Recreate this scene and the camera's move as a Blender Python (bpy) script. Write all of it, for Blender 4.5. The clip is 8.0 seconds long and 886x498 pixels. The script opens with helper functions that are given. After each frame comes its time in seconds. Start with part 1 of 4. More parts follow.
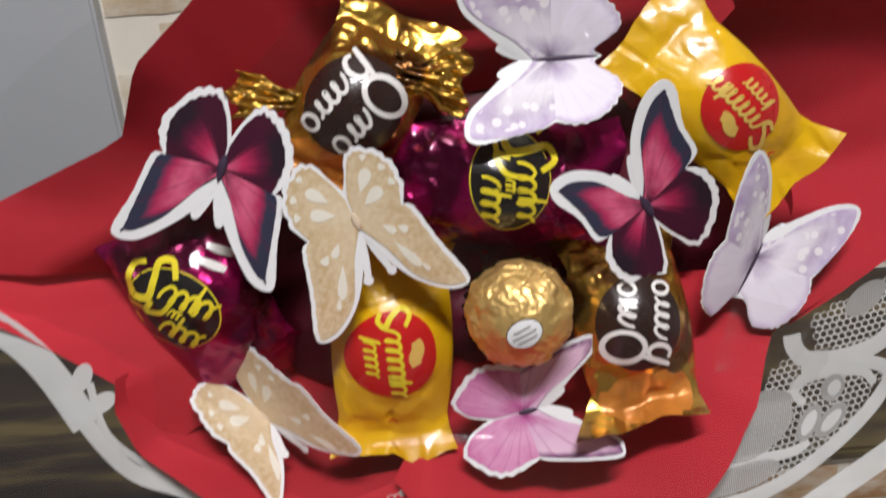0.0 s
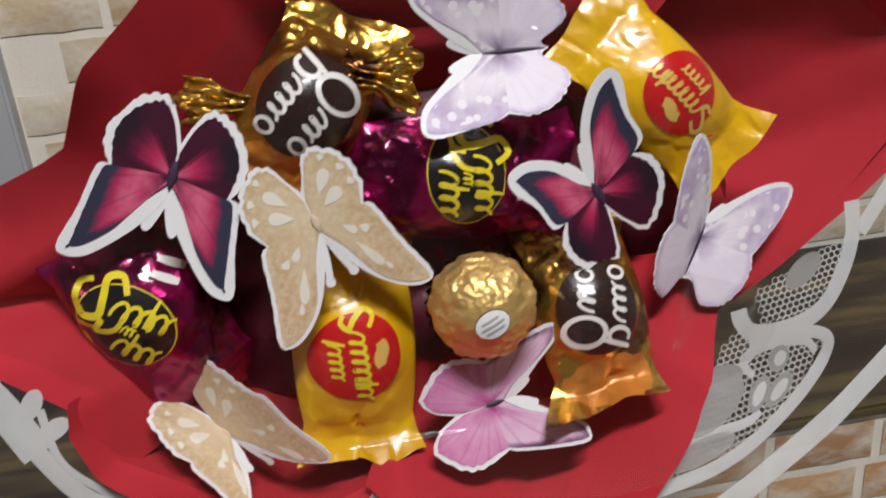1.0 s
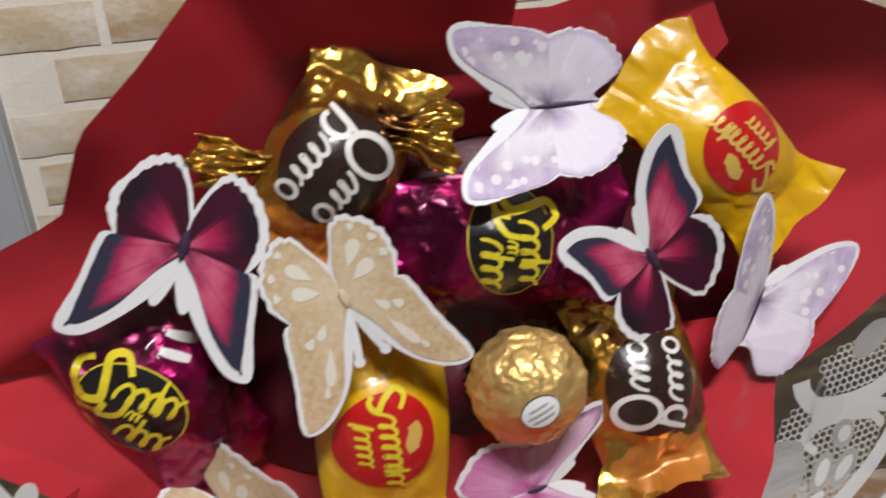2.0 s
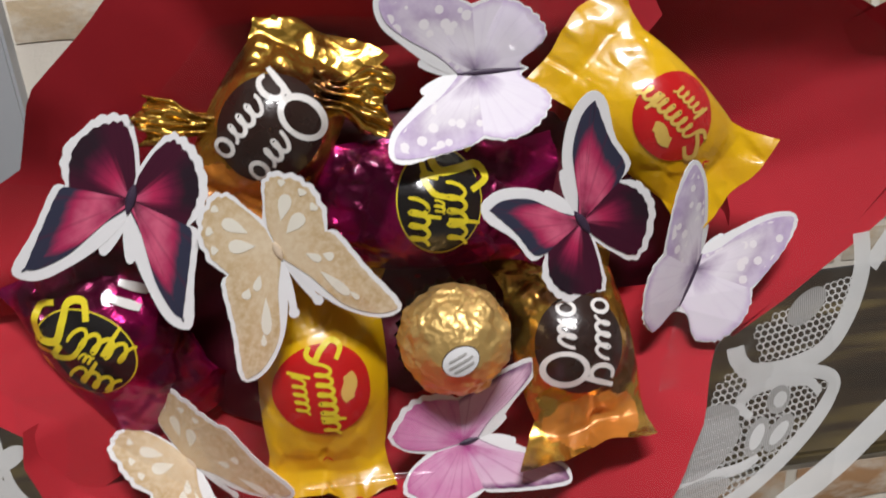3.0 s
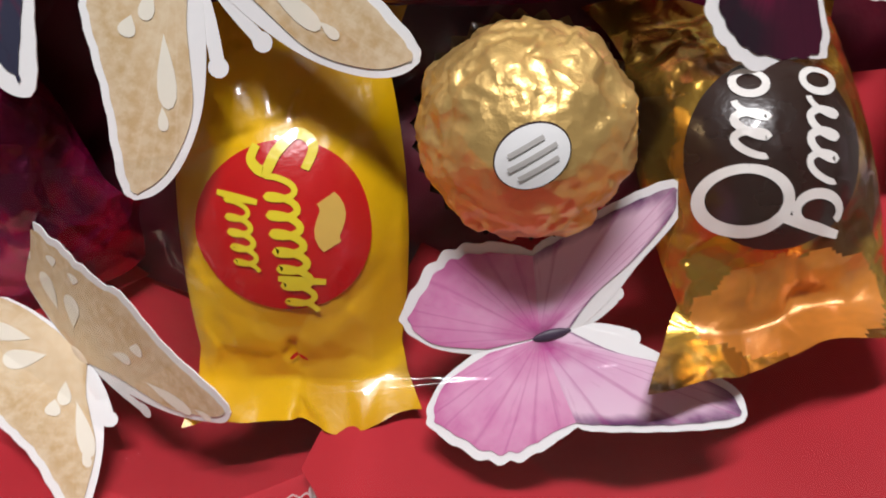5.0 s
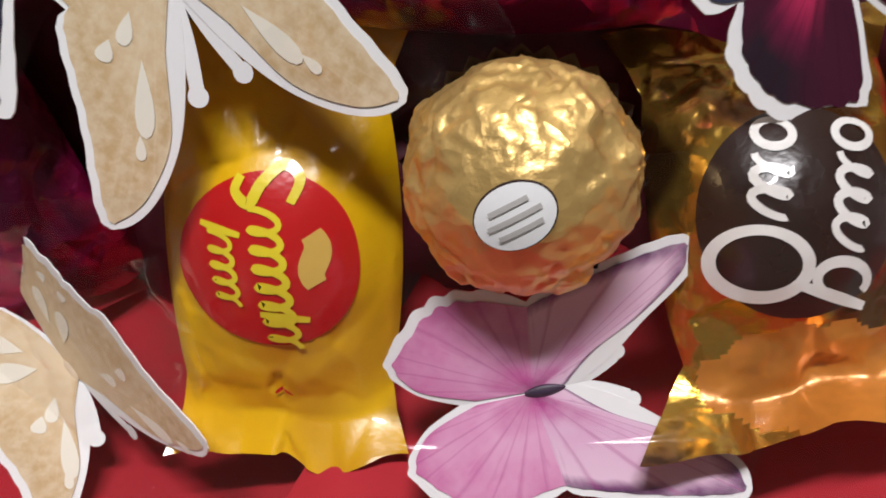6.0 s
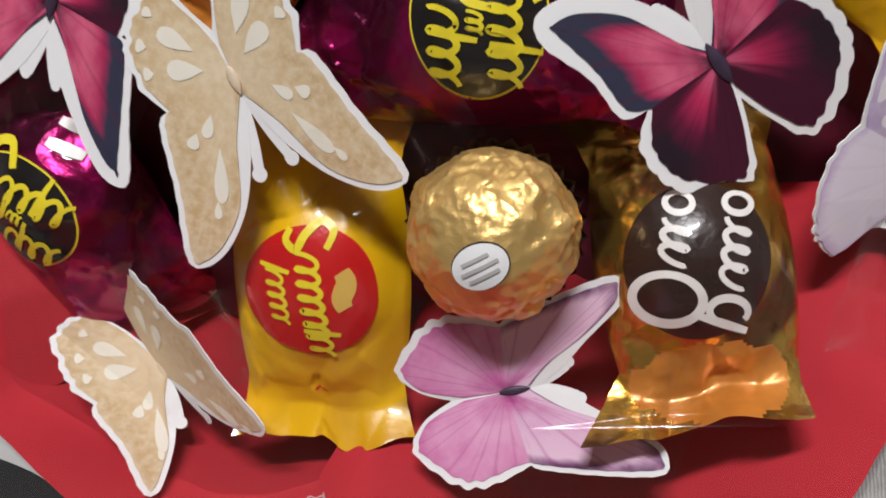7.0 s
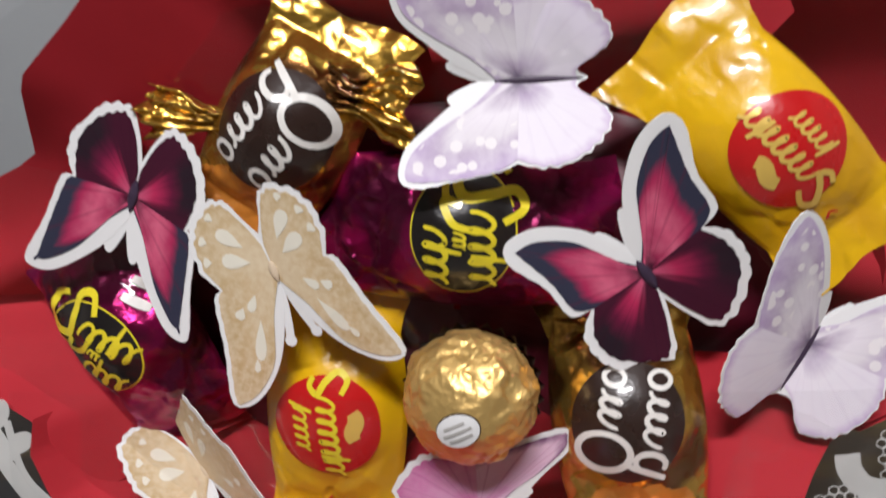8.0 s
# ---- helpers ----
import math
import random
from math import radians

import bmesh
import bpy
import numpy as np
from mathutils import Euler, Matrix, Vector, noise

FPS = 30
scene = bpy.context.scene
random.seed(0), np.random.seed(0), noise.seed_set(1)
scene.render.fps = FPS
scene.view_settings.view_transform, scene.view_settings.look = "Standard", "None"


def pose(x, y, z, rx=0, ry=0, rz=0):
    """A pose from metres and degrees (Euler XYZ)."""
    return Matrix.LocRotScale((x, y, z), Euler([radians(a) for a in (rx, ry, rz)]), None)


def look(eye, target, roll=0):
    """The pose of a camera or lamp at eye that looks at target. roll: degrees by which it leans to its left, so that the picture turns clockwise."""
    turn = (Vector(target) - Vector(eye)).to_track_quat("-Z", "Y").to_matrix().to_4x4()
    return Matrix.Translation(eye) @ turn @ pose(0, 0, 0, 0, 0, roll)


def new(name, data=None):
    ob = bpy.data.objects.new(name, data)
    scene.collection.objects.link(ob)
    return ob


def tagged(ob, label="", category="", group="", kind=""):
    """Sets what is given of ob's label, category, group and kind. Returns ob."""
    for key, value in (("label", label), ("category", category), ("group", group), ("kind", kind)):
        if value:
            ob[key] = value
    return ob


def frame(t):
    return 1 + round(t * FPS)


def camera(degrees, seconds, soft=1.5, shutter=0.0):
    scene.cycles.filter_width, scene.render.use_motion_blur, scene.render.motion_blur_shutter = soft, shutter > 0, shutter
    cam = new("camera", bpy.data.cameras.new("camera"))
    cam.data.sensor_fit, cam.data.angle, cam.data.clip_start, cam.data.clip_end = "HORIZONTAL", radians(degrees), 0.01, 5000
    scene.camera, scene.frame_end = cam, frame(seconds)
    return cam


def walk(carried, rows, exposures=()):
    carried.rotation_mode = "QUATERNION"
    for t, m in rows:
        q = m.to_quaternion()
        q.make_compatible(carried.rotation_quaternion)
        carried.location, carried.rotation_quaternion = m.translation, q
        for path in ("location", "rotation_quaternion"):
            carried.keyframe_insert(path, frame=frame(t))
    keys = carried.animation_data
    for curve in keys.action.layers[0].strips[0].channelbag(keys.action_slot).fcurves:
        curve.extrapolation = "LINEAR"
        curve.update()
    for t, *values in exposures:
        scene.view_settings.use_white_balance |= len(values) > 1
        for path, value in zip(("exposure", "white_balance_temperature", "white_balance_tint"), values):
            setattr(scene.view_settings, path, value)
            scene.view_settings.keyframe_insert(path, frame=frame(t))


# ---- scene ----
cam = camera(52.4, 8.0, soft=1.8, shutter=0.3)
# seconds, eye, target, roll
PATH = [
    (0, (-0.0236, -0.2560, 0.1369), (-0.0200, 0.0177, 0.0141), -4.27),
    (0.5, (-0.0351, -0.2376, 0.1547), (-0.0079, 0.0379, 0.0393), -4.99),
    (1, (-0.0446, -0.2560, 0.1325), (-0.0060, 0.0160, 0.0121), -4.81),
    (1.5, (-0.0756, -0.2466, 0.1231), (-0.0350, 0.0256, 0.0036), -4.59),
    (2, (-0.0508, -0.2191, 0.1432), (-0.0106, 0.0517, 0.0207), -4.45),
    (2.2, (-0.0350, -0.2172, 0.1446), (0.0060, 0.0533, 0.0215), -4.30),
    (3.3, (-0.0182, -0.2518, 0.1153), (-0.0002, 0.0253, 0.0017), -5.11),
    (3.5, (-0.0235, -0.2534, 0.0945), (-0.0051, 0.0286, -0.0061), -5.03),
    (4, (-0.0186, -0.2222, 0.0656), (-0.0101, 0.0550, -0.0488), -6.03),
    (4.5, (-0.0071, -0.1730, 0.0480), (-0.0084, 0.1010, -0.0743), -6.57),
    (4.7, (-0.0056, -0.1574, 0.0437), (-0.0145, 0.1160, -0.0794), -6.78),
    (5.8, (0.0054, -0.1188, 0.0464), (-0.0317, 0.1454, -0.0908), -6.91),
    (6, (0.0094, -0.1242, 0.0502), (-0.0338, 0.1399, -0.0854), -6.63),
    (6.5, (0.0228, -0.1408, 0.0628), (-0.0287, 0.1205, -0.0753), -7.51),
    (7, (0.0284, -0.1621, 0.0770), (-0.0319, 0.1000, -0.0561), -7.95),
    (7.5, (0.0395, -0.1799, 0.0955), (-0.0242, 0.0832, -0.0339), -7.87),
    (8, (0.0444, -0.1884, 0.1346), (-0.0190, 0.0734, 0.0025), -6.66),
]
walk(cam, [(t, look(eye, target, roll)) for t, eye, target, roll in PATH],
     exposures=[(0, 0.04), (0.5, 0.08), (1, -0.10), (1.5, -0.25), (2, -0.04), (3.5, -0.06), (4.5, 0.12), (6, 0.03), (8, 0.0)])

# ---- light ----
world = bpy.data.worlds.new("room_light")
scene.world = world
world.use_nodes = True
world.node_tree.nodes["Background"].inputs[0].default_value = (0.9, 0.95, 1.0, 1)
world.node_tree.nodes["Background"].inputs[1].default_value = 0.05


def area(name, eye, target, sx, sy, watts, colour):
    d = bpy.data.lights.new(name, "AREA")
    d.shape, d.size, d.size_y, d.energy, d.color = "RECTANGLE", sx, sy, watts, colour
    ob = new(name, d)
    ob.matrix_world = look(eye, target)
    return ob


area("ceiling_light", (0.10, -0.72, 1.32), (0.0, 0.0, 0.0), 0.60, 0.10, 24.0, (0.99, 0.97, 1.0))


# ---- materials ----
def nodes_of(name):
    m = bpy.data.materials.new(name)
    m.use_nodes = True
    nt = m.node_tree
    return m, nt, nt.nodes["Principled BSDF"]


def mix(nt, fac, a, b, blend="MIX"):
    n = nt.nodes.new("ShaderNodeMix")
    n.data_type, n.blend_type = "RGBA", blend
    for sock, v in ((n.inputs[0], fac), (n.inputs[6], a), (n.inputs[7], b)):
        if isinstance(v, bpy.types.NodeSocket):
            nt.links.new(v, sock)
        elif isinstance(v, tuple):
            sock.default_value = (*v[:3], 1)
        else:
            sock.default_value = v
    return n.outputs[2]


def calc(nt, op, a, b=0.0, c=0.0, clamp=False):
    n = nt.nodes.new("ShaderNodeMath")
    n.operation, n.use_clamp = op, clamp
    for i, v in enumerate((a, b, c)):
        if isinstance(v, bpy.types.NodeSocket):
            nt.links.new(v, n.inputs[i])
        else:
            n.inputs[i].default_value = v
    return n.outputs[0]


def grain(nt, scale, detail=4.0, vec=None, rough=0.55, kind="Object"):
    n = nt.nodes.new("ShaderNodeTexNoise")
    n.inputs["Scale"].default_value, n.inputs["Detail"].default_value, n.inputs["Roughness"].default_value = scale, detail, rough
    if vec is None:
        vec = nt.nodes.new("ShaderNodeTexCoord").outputs[kind]
    nt.links.new(vec, n.inputs["Vector"])
    return n.outputs["Fac"]


def ramp(nt, fac, stops):
    n = nt.nodes.new("ShaderNodeValToRGB")
    r = n.color_ramp
    while len(r.elements) < len(stops):
        r.elements.new(0.5)
    for e, (p, c) in zip(r.elements, stops):
        e.position, e.color = p, (*c, 1)
    nt.links.new(fac, n.inputs[0])
    return n.outputs[0]


def bump(nt, p, height, strength, dist):
    n = nt.nodes.new("ShaderNodeBump")
    n.inputs["Strength"].default_value, n.inputs["Distance"].default_value = strength, dist
    nt.links.new(height, n.inputs["Height"])
    nt.links.new(n.outputs[0], p.inputs["Normal"])


def surface(name, colour, rough=0.5, metal=0.0, var=0.2, scale=60, fine=600, bumps=0.2, dist=0.0005, coat=0.0, spec=0.5, ridged=(), patches=None):
    """A surface with variation at two scales."""
    m, nt, p = nodes_of(name)
    a, b = grain(nt, scale, 3), grain(nt, fine, 4)
    low = tuple(v * (1 - var) for v in colour)
    high = tuple(min(1, v * (1 + var)) for v in colour)
    c1 = mix(nt, a, low, high)
    if patches:     # where the film lies double or over something dark
        other, sc, lo, hi = patches
        c1 = mix(nt, ramp(nt, grain(nt, sc, 1.0), [(lo, (0, 0, 0)), (hi, (1, 1, 1))]), c1, other)
    f = mix(nt, b, (1 - var * 0.5,) * 3, (1 + var * 0.3,) * 3)
    nt.links.new(mix(nt, 1.0, c1, f, "MULTIPLY"), p.inputs["Base Color"])
    nt.links.new(calc(nt, "MULTIPLY_ADD", a, 0.2 * rough, rough * 0.9), p.inputs["Roughness"])
    p.inputs["Metallic"].default_value, p.inputs["Coat Weight"].default_value = metal, coat
    p.inputs["Specular IOR Level"].default_value = spec
    height = calc(nt, "ADD", b, a)
    for k, sc in enumerate(ridged):     # sharp creases of crumpled foil
        r = grain(nt, sc, 1.5)
        r = calc(nt, "SUBTRACT", 1.0, calc(nt, "MULTIPLY", calc(nt, "ABSOLUTE", calc(nt, "SUBTRACT", r, 0.5)), 5.0), clamp=True)
        height = calc(nt, "MULTIPLY_ADD", r, 1.0 / (k + 1), calc(nt, "MULTIPLY", height, 0.3) if k == 0 else height)
    bump(nt, p, height, bumps, dist)
    return m


def wing_print(name, stops, vein, amount, tint, spots=0.0, cloudy=0.45, cloud_scale=170, ray=None, cloud_end=1.2):
    """Printed wing: u runs along the margin, v from root to margin."""
    m, nt, p = nodes_of(name)
    uvn = nt.nodes.new("ShaderNodeUVMap")
    sep = nt.nodes.new("ShaderNodeSeparateXYZ")
    nt.links.new(uvn.outputs[0], sep.inputs[0])
    s, r = sep.outputs[0], sep.outputs[1]
    com = nt.nodes.new("ShaderNodeCombineXYZ")
    nt.links.new(calc(nt, "MULTIPLY", s, 26.0), com.inputs[0])
    nt.links.new(calc(nt, "MULTIPLY", r, 2.2), com.inputs[1])
    streak = grain(nt, 1.0, 3, com.outputs[0])
    cloud = ramp(nt, grain(nt, cloud_scale, 4), [(0.38, (0, 0, 0)), (0.64, (1, 1, 1))])
    edge = calc(nt, "ADD", r, calc(nt, "MULTIPLY_ADD", streak, 0.12, -0.06))
    base = ramp(nt, edge, stops)
    cloud = calc(nt, "MULTIPLY", cloud, calc(nt, "MULTIPLY_ADD", r, -6.0, cloud_end * 6.0, clamp=True))
    base = mix(nt, calc(nt, "MULTIPLY", cloud, cloudy), base, tint)
    if ray:     # the bright patch keeps to one direction from the root
        at, half, ground = ray
        off = calc(nt, "DIVIDE", calc(nt, "ABSOLUTE", calc(nt, "SUBTRACT", s, at)), half)
        base = mix(nt, ramp(nt, calc(nt, "ADD", off, calc(nt, "MULTIPLY_ADD", streak, 0.6, -0.3)), [(0.45, (0, 0, 0)), (1.0, (1, 1, 1))]), base, ground)
    lines = calc(nt, "PINGPONG", calc(nt, "MULTIPLY_ADD", s, 8.0, calc(nt, "MULTIPLY", streak, 0.35)), 0.5)
    lines = calc(nt, "SUBTRACT", 1.0, calc(nt, "MULTIPLY", lines, 9.0), clamp=True)
    out = mix(nt, calc(nt, "MULTIPLY", lines, amount), base, vein)
    dark = calc(nt, "GREATER_THAN", streak, 0.62)
    out = mix(nt, calc(nt, "MULTIPLY", dark, amount * 0.35), out, vein)
    if spots:
        v = nt.nodes.new("ShaderNodeTexVoronoi")
        v.inputs["Scale"].default_value = 240
        nt.links.new(nt.nodes.new("ShaderNodeTexCoord").outputs["Object"], v.inputs["Vector"])
        dots = calc(nt, "LESS_THAN", v.outputs["Distance"], 0.36)
        ring = calc(nt, "MULTIPLY", calc(nt, "GREATER_THAN", r, 0.5), calc(nt, "LESS_THAN", r, 0.93))
        out = mix(nt, calc(nt, "MULTIPLY", calc(nt, "MULTIPLY", dots, ring), spots), out, (0.88, 0.84, 0.86))
    nt.links.new(out, p.inputs["Base Color"])
    p.inputs["Roughness"].default_value = 0.5
    p.inputs["Specular IOR Level"].default_value = 0.3
    p.inputs["Coat Weight"].default_value = 0.04
    bump(nt, p, grain(nt, 900, 3), 0.06, 0.0004)
    return m


RED_PAPER = surface("red_tissue_paper", (0.46, 0.026, 0.038), 0.72, 0, 0.12, 25, 1500, 0.12, 0.0004, spec=0.10, ridged=(14,))
CARD = surface("white_card", (0.86, 0.86, 0.86), 0.5, 0, 0.03, 100, 1500, 0.05, 0.0003)
GOLD_FOIL = surface("gold_foil", (0.84, 0.56, 0.20), 0.40, 0.70, 0.12, 120, 500, 0.40, 0.0020, ridged=(55, 120))
GOLD_WRAP = surface("gold_wrapper_film", (0.66, 0.39, 0.065), 0.21, 0.88, 0.30, 70, 500, 0.3, 0.0022, coat=0.5, ridged=(42, 110), patches=((0.20, 0.085, 0.022), 50, 0.54, 0.62))
YELLOW_WRAP = surface("yellow_wrapper_film", (0.77, 0.445, 0.004), 0.30, 0.0, 0.12, 70, 500, 0.22, 0.0014, coat=0.6, ridged=(32, 80), patches=((0.62, 0.32, 0.006), 30, 0.50, 0.60))
MAGENTA_WRAP = surface("magenta_wrapper_film", (0.36, 0.006, 0.105), 0.24, 0.75, 0.25, 70, 500, 0.45, 0.0022, coat=0.4, ridged=(38, 100), patches=((0.11, 0.004, 0.035), 45, 0.50, 0.58))
BROWN_INK = surface("dark_brown_ink", (0.028, 0.013, 0.010), 0.28, 0, 0.2, 100, 800, 0.15, 0.0006, coat=0.5)
BLACK_INK = surface("black_ink", (0.012, 0.010, 0.010), 0.26, 0, 0.2, 100, 800, 0.15, 0.0006, coat=0.5)
RED_INK = surface("red_ink", (0.55, 0.010, 0.012), 0.27, 0, 0.1, 100, 800, 0.15, 0.0006, coat=0.5)
YELLOW_INK = surface("yellow_ink", (0.80, 0.66, 0.03), 0.3, 0, 0.1, 100, 800, 0.1, 0.0005, coat=0.4)
ORANGE_INK = surface("orange_ink", (0.62, 0.23, 0.035), 0.3, 0.25, 0.5, 90, 800, 0.15, 0.0006, coat=0.5)
GOLD_INK = surface("pale_gold_ink", (0.82, 0.55, 0.12), 0.3, 0.2, 0.1, 100, 800, 0.1, 0.0005, coat=0.4)
WHITE_INK = surface("white_ink", (0.82, 0.80, 0.76), 0.3, 0, 0.05, 100, 800, 0.1, 0.0005, coat=0.4)
GREY_INK = surface("grey_ink", (0.50, 0.48, 0.46), 0.4, 0, 0.1, 100, 800, 0.1, 0.0005)
WINE_SHEET = surface("dark_wine_sheet", (0.085, 0.003, 0.014), 0.5, 0, 0.25, 60, 700, 0.2, 0.0006)
BROWN_PAPER = surface("brown_pleated_paper", (0.035, 0.014, 0.010), 0.7, 0, 0.2, 100, 900, 0.3, 0.0006)
GREY_PAINT = surface("grey_wall_paint", (0.45, 0.48, 0.50), 0.6, 0, 0.05, 6, 250, 0.1, 0.0008)
PALE_PAINT = surface("pale_wall_paint", (0.48, 0.46, 0.43), 0.7, 0, 0.05, 4, 200, 0.1, 0.0008)
MORTAR = surface("cream_mortar", (0.90, 0.85, 0.73), 0.75, 0, 0.12, 30, 400, 0.4, 0.0012)
BLACK_FILL = surface("plain_black", (0.012, 0.012, 0.014), 0.45, 0, 0.2, 60, 900, 0.1, 0.0004)


# ---- helpers for meshes ----
EX = Vector((1, 0.057, 0)).normalized()
EV = Vector((0, 0.247, 1))
EV = (EV - EX * EV.dot(EX)).normalized()
EN = EX.cross(EV)
FACE = Matrix((EX, EV, EN)).transposed().to_4x4()   # across, up and out of the bouquet's open side


def face(u, v, d):
    return FACE @ Vector((u, v, d))


def on_face(u, v, d, turn=0, tx=0, ty=0):
    """A pose on the bouquet's open side: place, then turn in the plane, then two tilts."""
    return FACE @ Matrix.Translation((u, v, d)) @ Matrix.Rotation(radians(turn), 4, "Z") @ Matrix.Rotation(radians(tx), 4, "X") @ Matrix.Rotation(radians(ty), 4, "Y")


def mesh_of(name, verts, faces, material, smooth=True, uvs=None):
    me = bpy.data.meshes.new(name)
    me.from_pydata([tuple(v) for v in verts], [], faces)
    if uvs:
        lay = me.uv_layers.new(name="UVMap")
        for loop in me.loops:
            lay.data[loop.index].uv = uvs[loop.vertex_index]
    if smooth:
        me.polygons.foreach_set("use_smooth", [True] * len(me.polygons))
    me.materials.append(material)
    me.update()
    return me


def piece(name, me, parent=None, label="", m=None):
    ob = new(name, me)
    if parent is not None:
        ob.parent = parent
    if m is not None:
        ob.matrix_basis = m
    if label:
        ob["label"] = label
    return ob


def part(name, bm, material, parent, label=""):
    me = bpy.data.meshes.new(name)
    bm.to_mesh(me)
    bm.free()
    me.materials.append(material)
    return piece(name, me, parent, label)


def thing(name, m, label, category, group="", kind=""):
    ob = new(name)
    ob.empty_display_size = 0.01
    ob.matrix_basis = m
    return tagged(ob, label, category, group, kind)


def box(bm, x0, y0, z0, x1, y1, z1, bevel=0.0):
    geo = bmesh.ops.create_cube(bm, size=1)
    bmesh.ops.transform(bm, verts=geo["verts"], matrix=Matrix.Translation(((x0 + x1) / 2, (y0 + y1) / 2, (z0 + z1) / 2)) @ Matrix.Diagonal((x1 - x0, y1 - y0, z1 - z0, 1)))
    if bevel:
        edges = list({e for v in geo["verts"] for e in v.link_edges})
        bmesh.ops.bevel(bm, geom=edges, offset=bevel, segments=2, affect="EDGES")
    return bm


def spline(points, count, closed=True):
    """A smooth line through the points."""
    n, out = len(points), []
    spans = n if closed else n - 1
    for i in range(count):
        t = i / count * spans if closed else i / (count - 1) * spans
        k = min(int(t), spans - 1)
        f = t - k
        g = [Vector(points[(k + j) % n if closed else max(0, min(n - 1, k + j))]) for j in (-1, 0, 1, 2)]
        out.append(0.5 * (2 * g[1] + (g[2] - g[0]) * f + (2 * g[0] - 5 * g[1] + 4 * g[2] - g[3]) * f * f + (3 * g[1] - g[0] - 3 * g[2] + g[3]) * f ** 3))
    return out


def grid_faces(nx, ny, flip=False, wrap=False):
    out = []
    for j in range(ny - 1):
        for i in range(nx if wrap else nx - 1):
            a, b = j * nx + i, j * nx + (i + 1) % nx
            q = (a, b, b + nx, a + nx)
            out.append(q[::-1] if flip else q)
    return out


# ---- room ----
BACK = 0.37      # brick-papered wall behind the counter
TOP = -0.19      # counter top
EDGE = 0.156      # its front edge


def plain(name, dims, material, label, category, bevel=0.0):
    bm = box(bmesh.new(), *dims, bevel)
    me = bpy.data.meshes.new(name)
    bm.to_mesh(me)
    bm.free()
    me.materials.append(material)
    return tagged(new(name, me), label, category, kind="structure")


def wood_mat():
    m, nt, p = nodes_of("dark_varnished_wood")
    tc = nt.nodes.new("ShaderNodeTexCoord")
    mp = nt.nodes.new("ShaderNodeMapping")
    mp.inputs["Scale"].default_value = (6, 40, 40)
    nt.links.new(tc.outputs["Object"], mp.inputs["Vector"])
    a = grain(nt, 1.0, 5, mp.outputs[0])
    b = grain(nt, 6.0, 4, mp.outputs[0])
    c = ramp(nt, a, [(0.36, (0.010, 0.006, 0.004)), (0.52, (0.035, 0.022, 0.012)), (0.66, (0.14, 0.105, 0.036))])
    nt.links.new(mix(nt, calc(nt, "MULTIPLY", b, 0.5), c, (0.02, 0.013, 0.008)), p.inputs["Base Color"])
    p.inputs["Roughness"].default_value = 0.42
    bump(nt, p, b, 0.15, 0.001)
    return m


def brick_mat(name, tones):
    m, nt, p = nodes_of(name)
    info = nt.nodes.new("ShaderNodeObjectInfo")
    tc = nt.nodes.new("ShaderNodeTexCoord")
    add = nt.nodes.new("ShaderNodeVectorMath")
    nt.links.new(tc.outputs["Object"], add.inputs[0])
    nt.links.new(info.outputs["Random"], add.inputs[1])
    add.operation = "ADD"
    mp = nt.nodes.new("ShaderNodeMapping")
    mp.inputs["Scale"].default_value = (1, 1, 2.2)
    nt.links.new(add.outputs[0], mp.inputs["Vector"])
    big = grain(nt, 28, 4, mp.outputs[0], 0.6)
    fine = grain(nt, 260, 4, add.outputs[0])
    c = ramp(nt, info.outputs["Random"], [(0.0, tones[0]), (0.35, tones[1]), (0.7, tones[2]), (1.0, tones[3])])
    wash = ramp(nt, big, [(0.42, (0, 0, 0)), (0.64, (1, 1, 1))])
    c = mix(nt, calc(nt, "MULTIPLY", wash, 0.8), c, (0.84, 0.80, 0.68))
    nt.links.new(mix(nt, 1.0, c, mix(nt, fine, (0.8, 0.8, 0.8), (1.1, 1.1, 1.1)), "MULTIPLY"), p.inputs["Base Color"])
    p.inputs["Roughness"].default_value = 0.75
    bump(nt, p, calc(nt, "ADD", big, fine), 0.4, 0.001)
    return m


WOOD = wood_mat()
BRICK = brick_mat("washed_brick", ((0.54, 0.40, 0.23), (0.64, 0.52, 0.34), (0.72, 0.62, 0.45), (0.48, 0.34, 0.20)))
WARM_BRICK = brick_mat("warm_brick", ((0.56, 0.30, 0.13), (0.62, 0.37, 0.18), (0.66, 0.44, 0.24), (0.44, 0.23, 0.10)))

floor_z, roof_z = -0.95, 1.55
# Unseen pale shell (floor, ceiling, west, east, south), added to bounce the lamp's light.
plain("floor", (-2.0, -2.2, floor_z - 0.1, 2.0, 0.9, floor_z), PALE_PAINT, "unseen pale floor added to close the room", "floor")
plain("ceiling", (-2.0, -2.2, roof_z, 2.0, 0.9, roof_z + 0.1), PALE_PAINT, "unseen pale ceiling added to bounce light", "ceiling")
plain("unseen_wall_west", (-2.1, -2.2, floor_z, -2.0, 0.9, roof_z), PALE_PAINT, "unseen pale wall added to bounce light", "wall")
plain("unseen_wall_east", (2.0, -2.2, floor_z, 2.1, 0.9, roof_z), PALE_PAINT, "unseen pale wall added to bounce light", "wall")
plain("unseen_wall_south", (-2.0, -2.3, floor_z, 2.0, -2.2, roof_z), PALE_PAINT, "unseen pale wall added to bounce light", "wall")
wall_north = plain("wall_north", (-0.232, BACK, TOP, 2.0, BACK + 0.1, roof_z), MORTAR, "wall papered with cream-washed tan bricks", "wall")
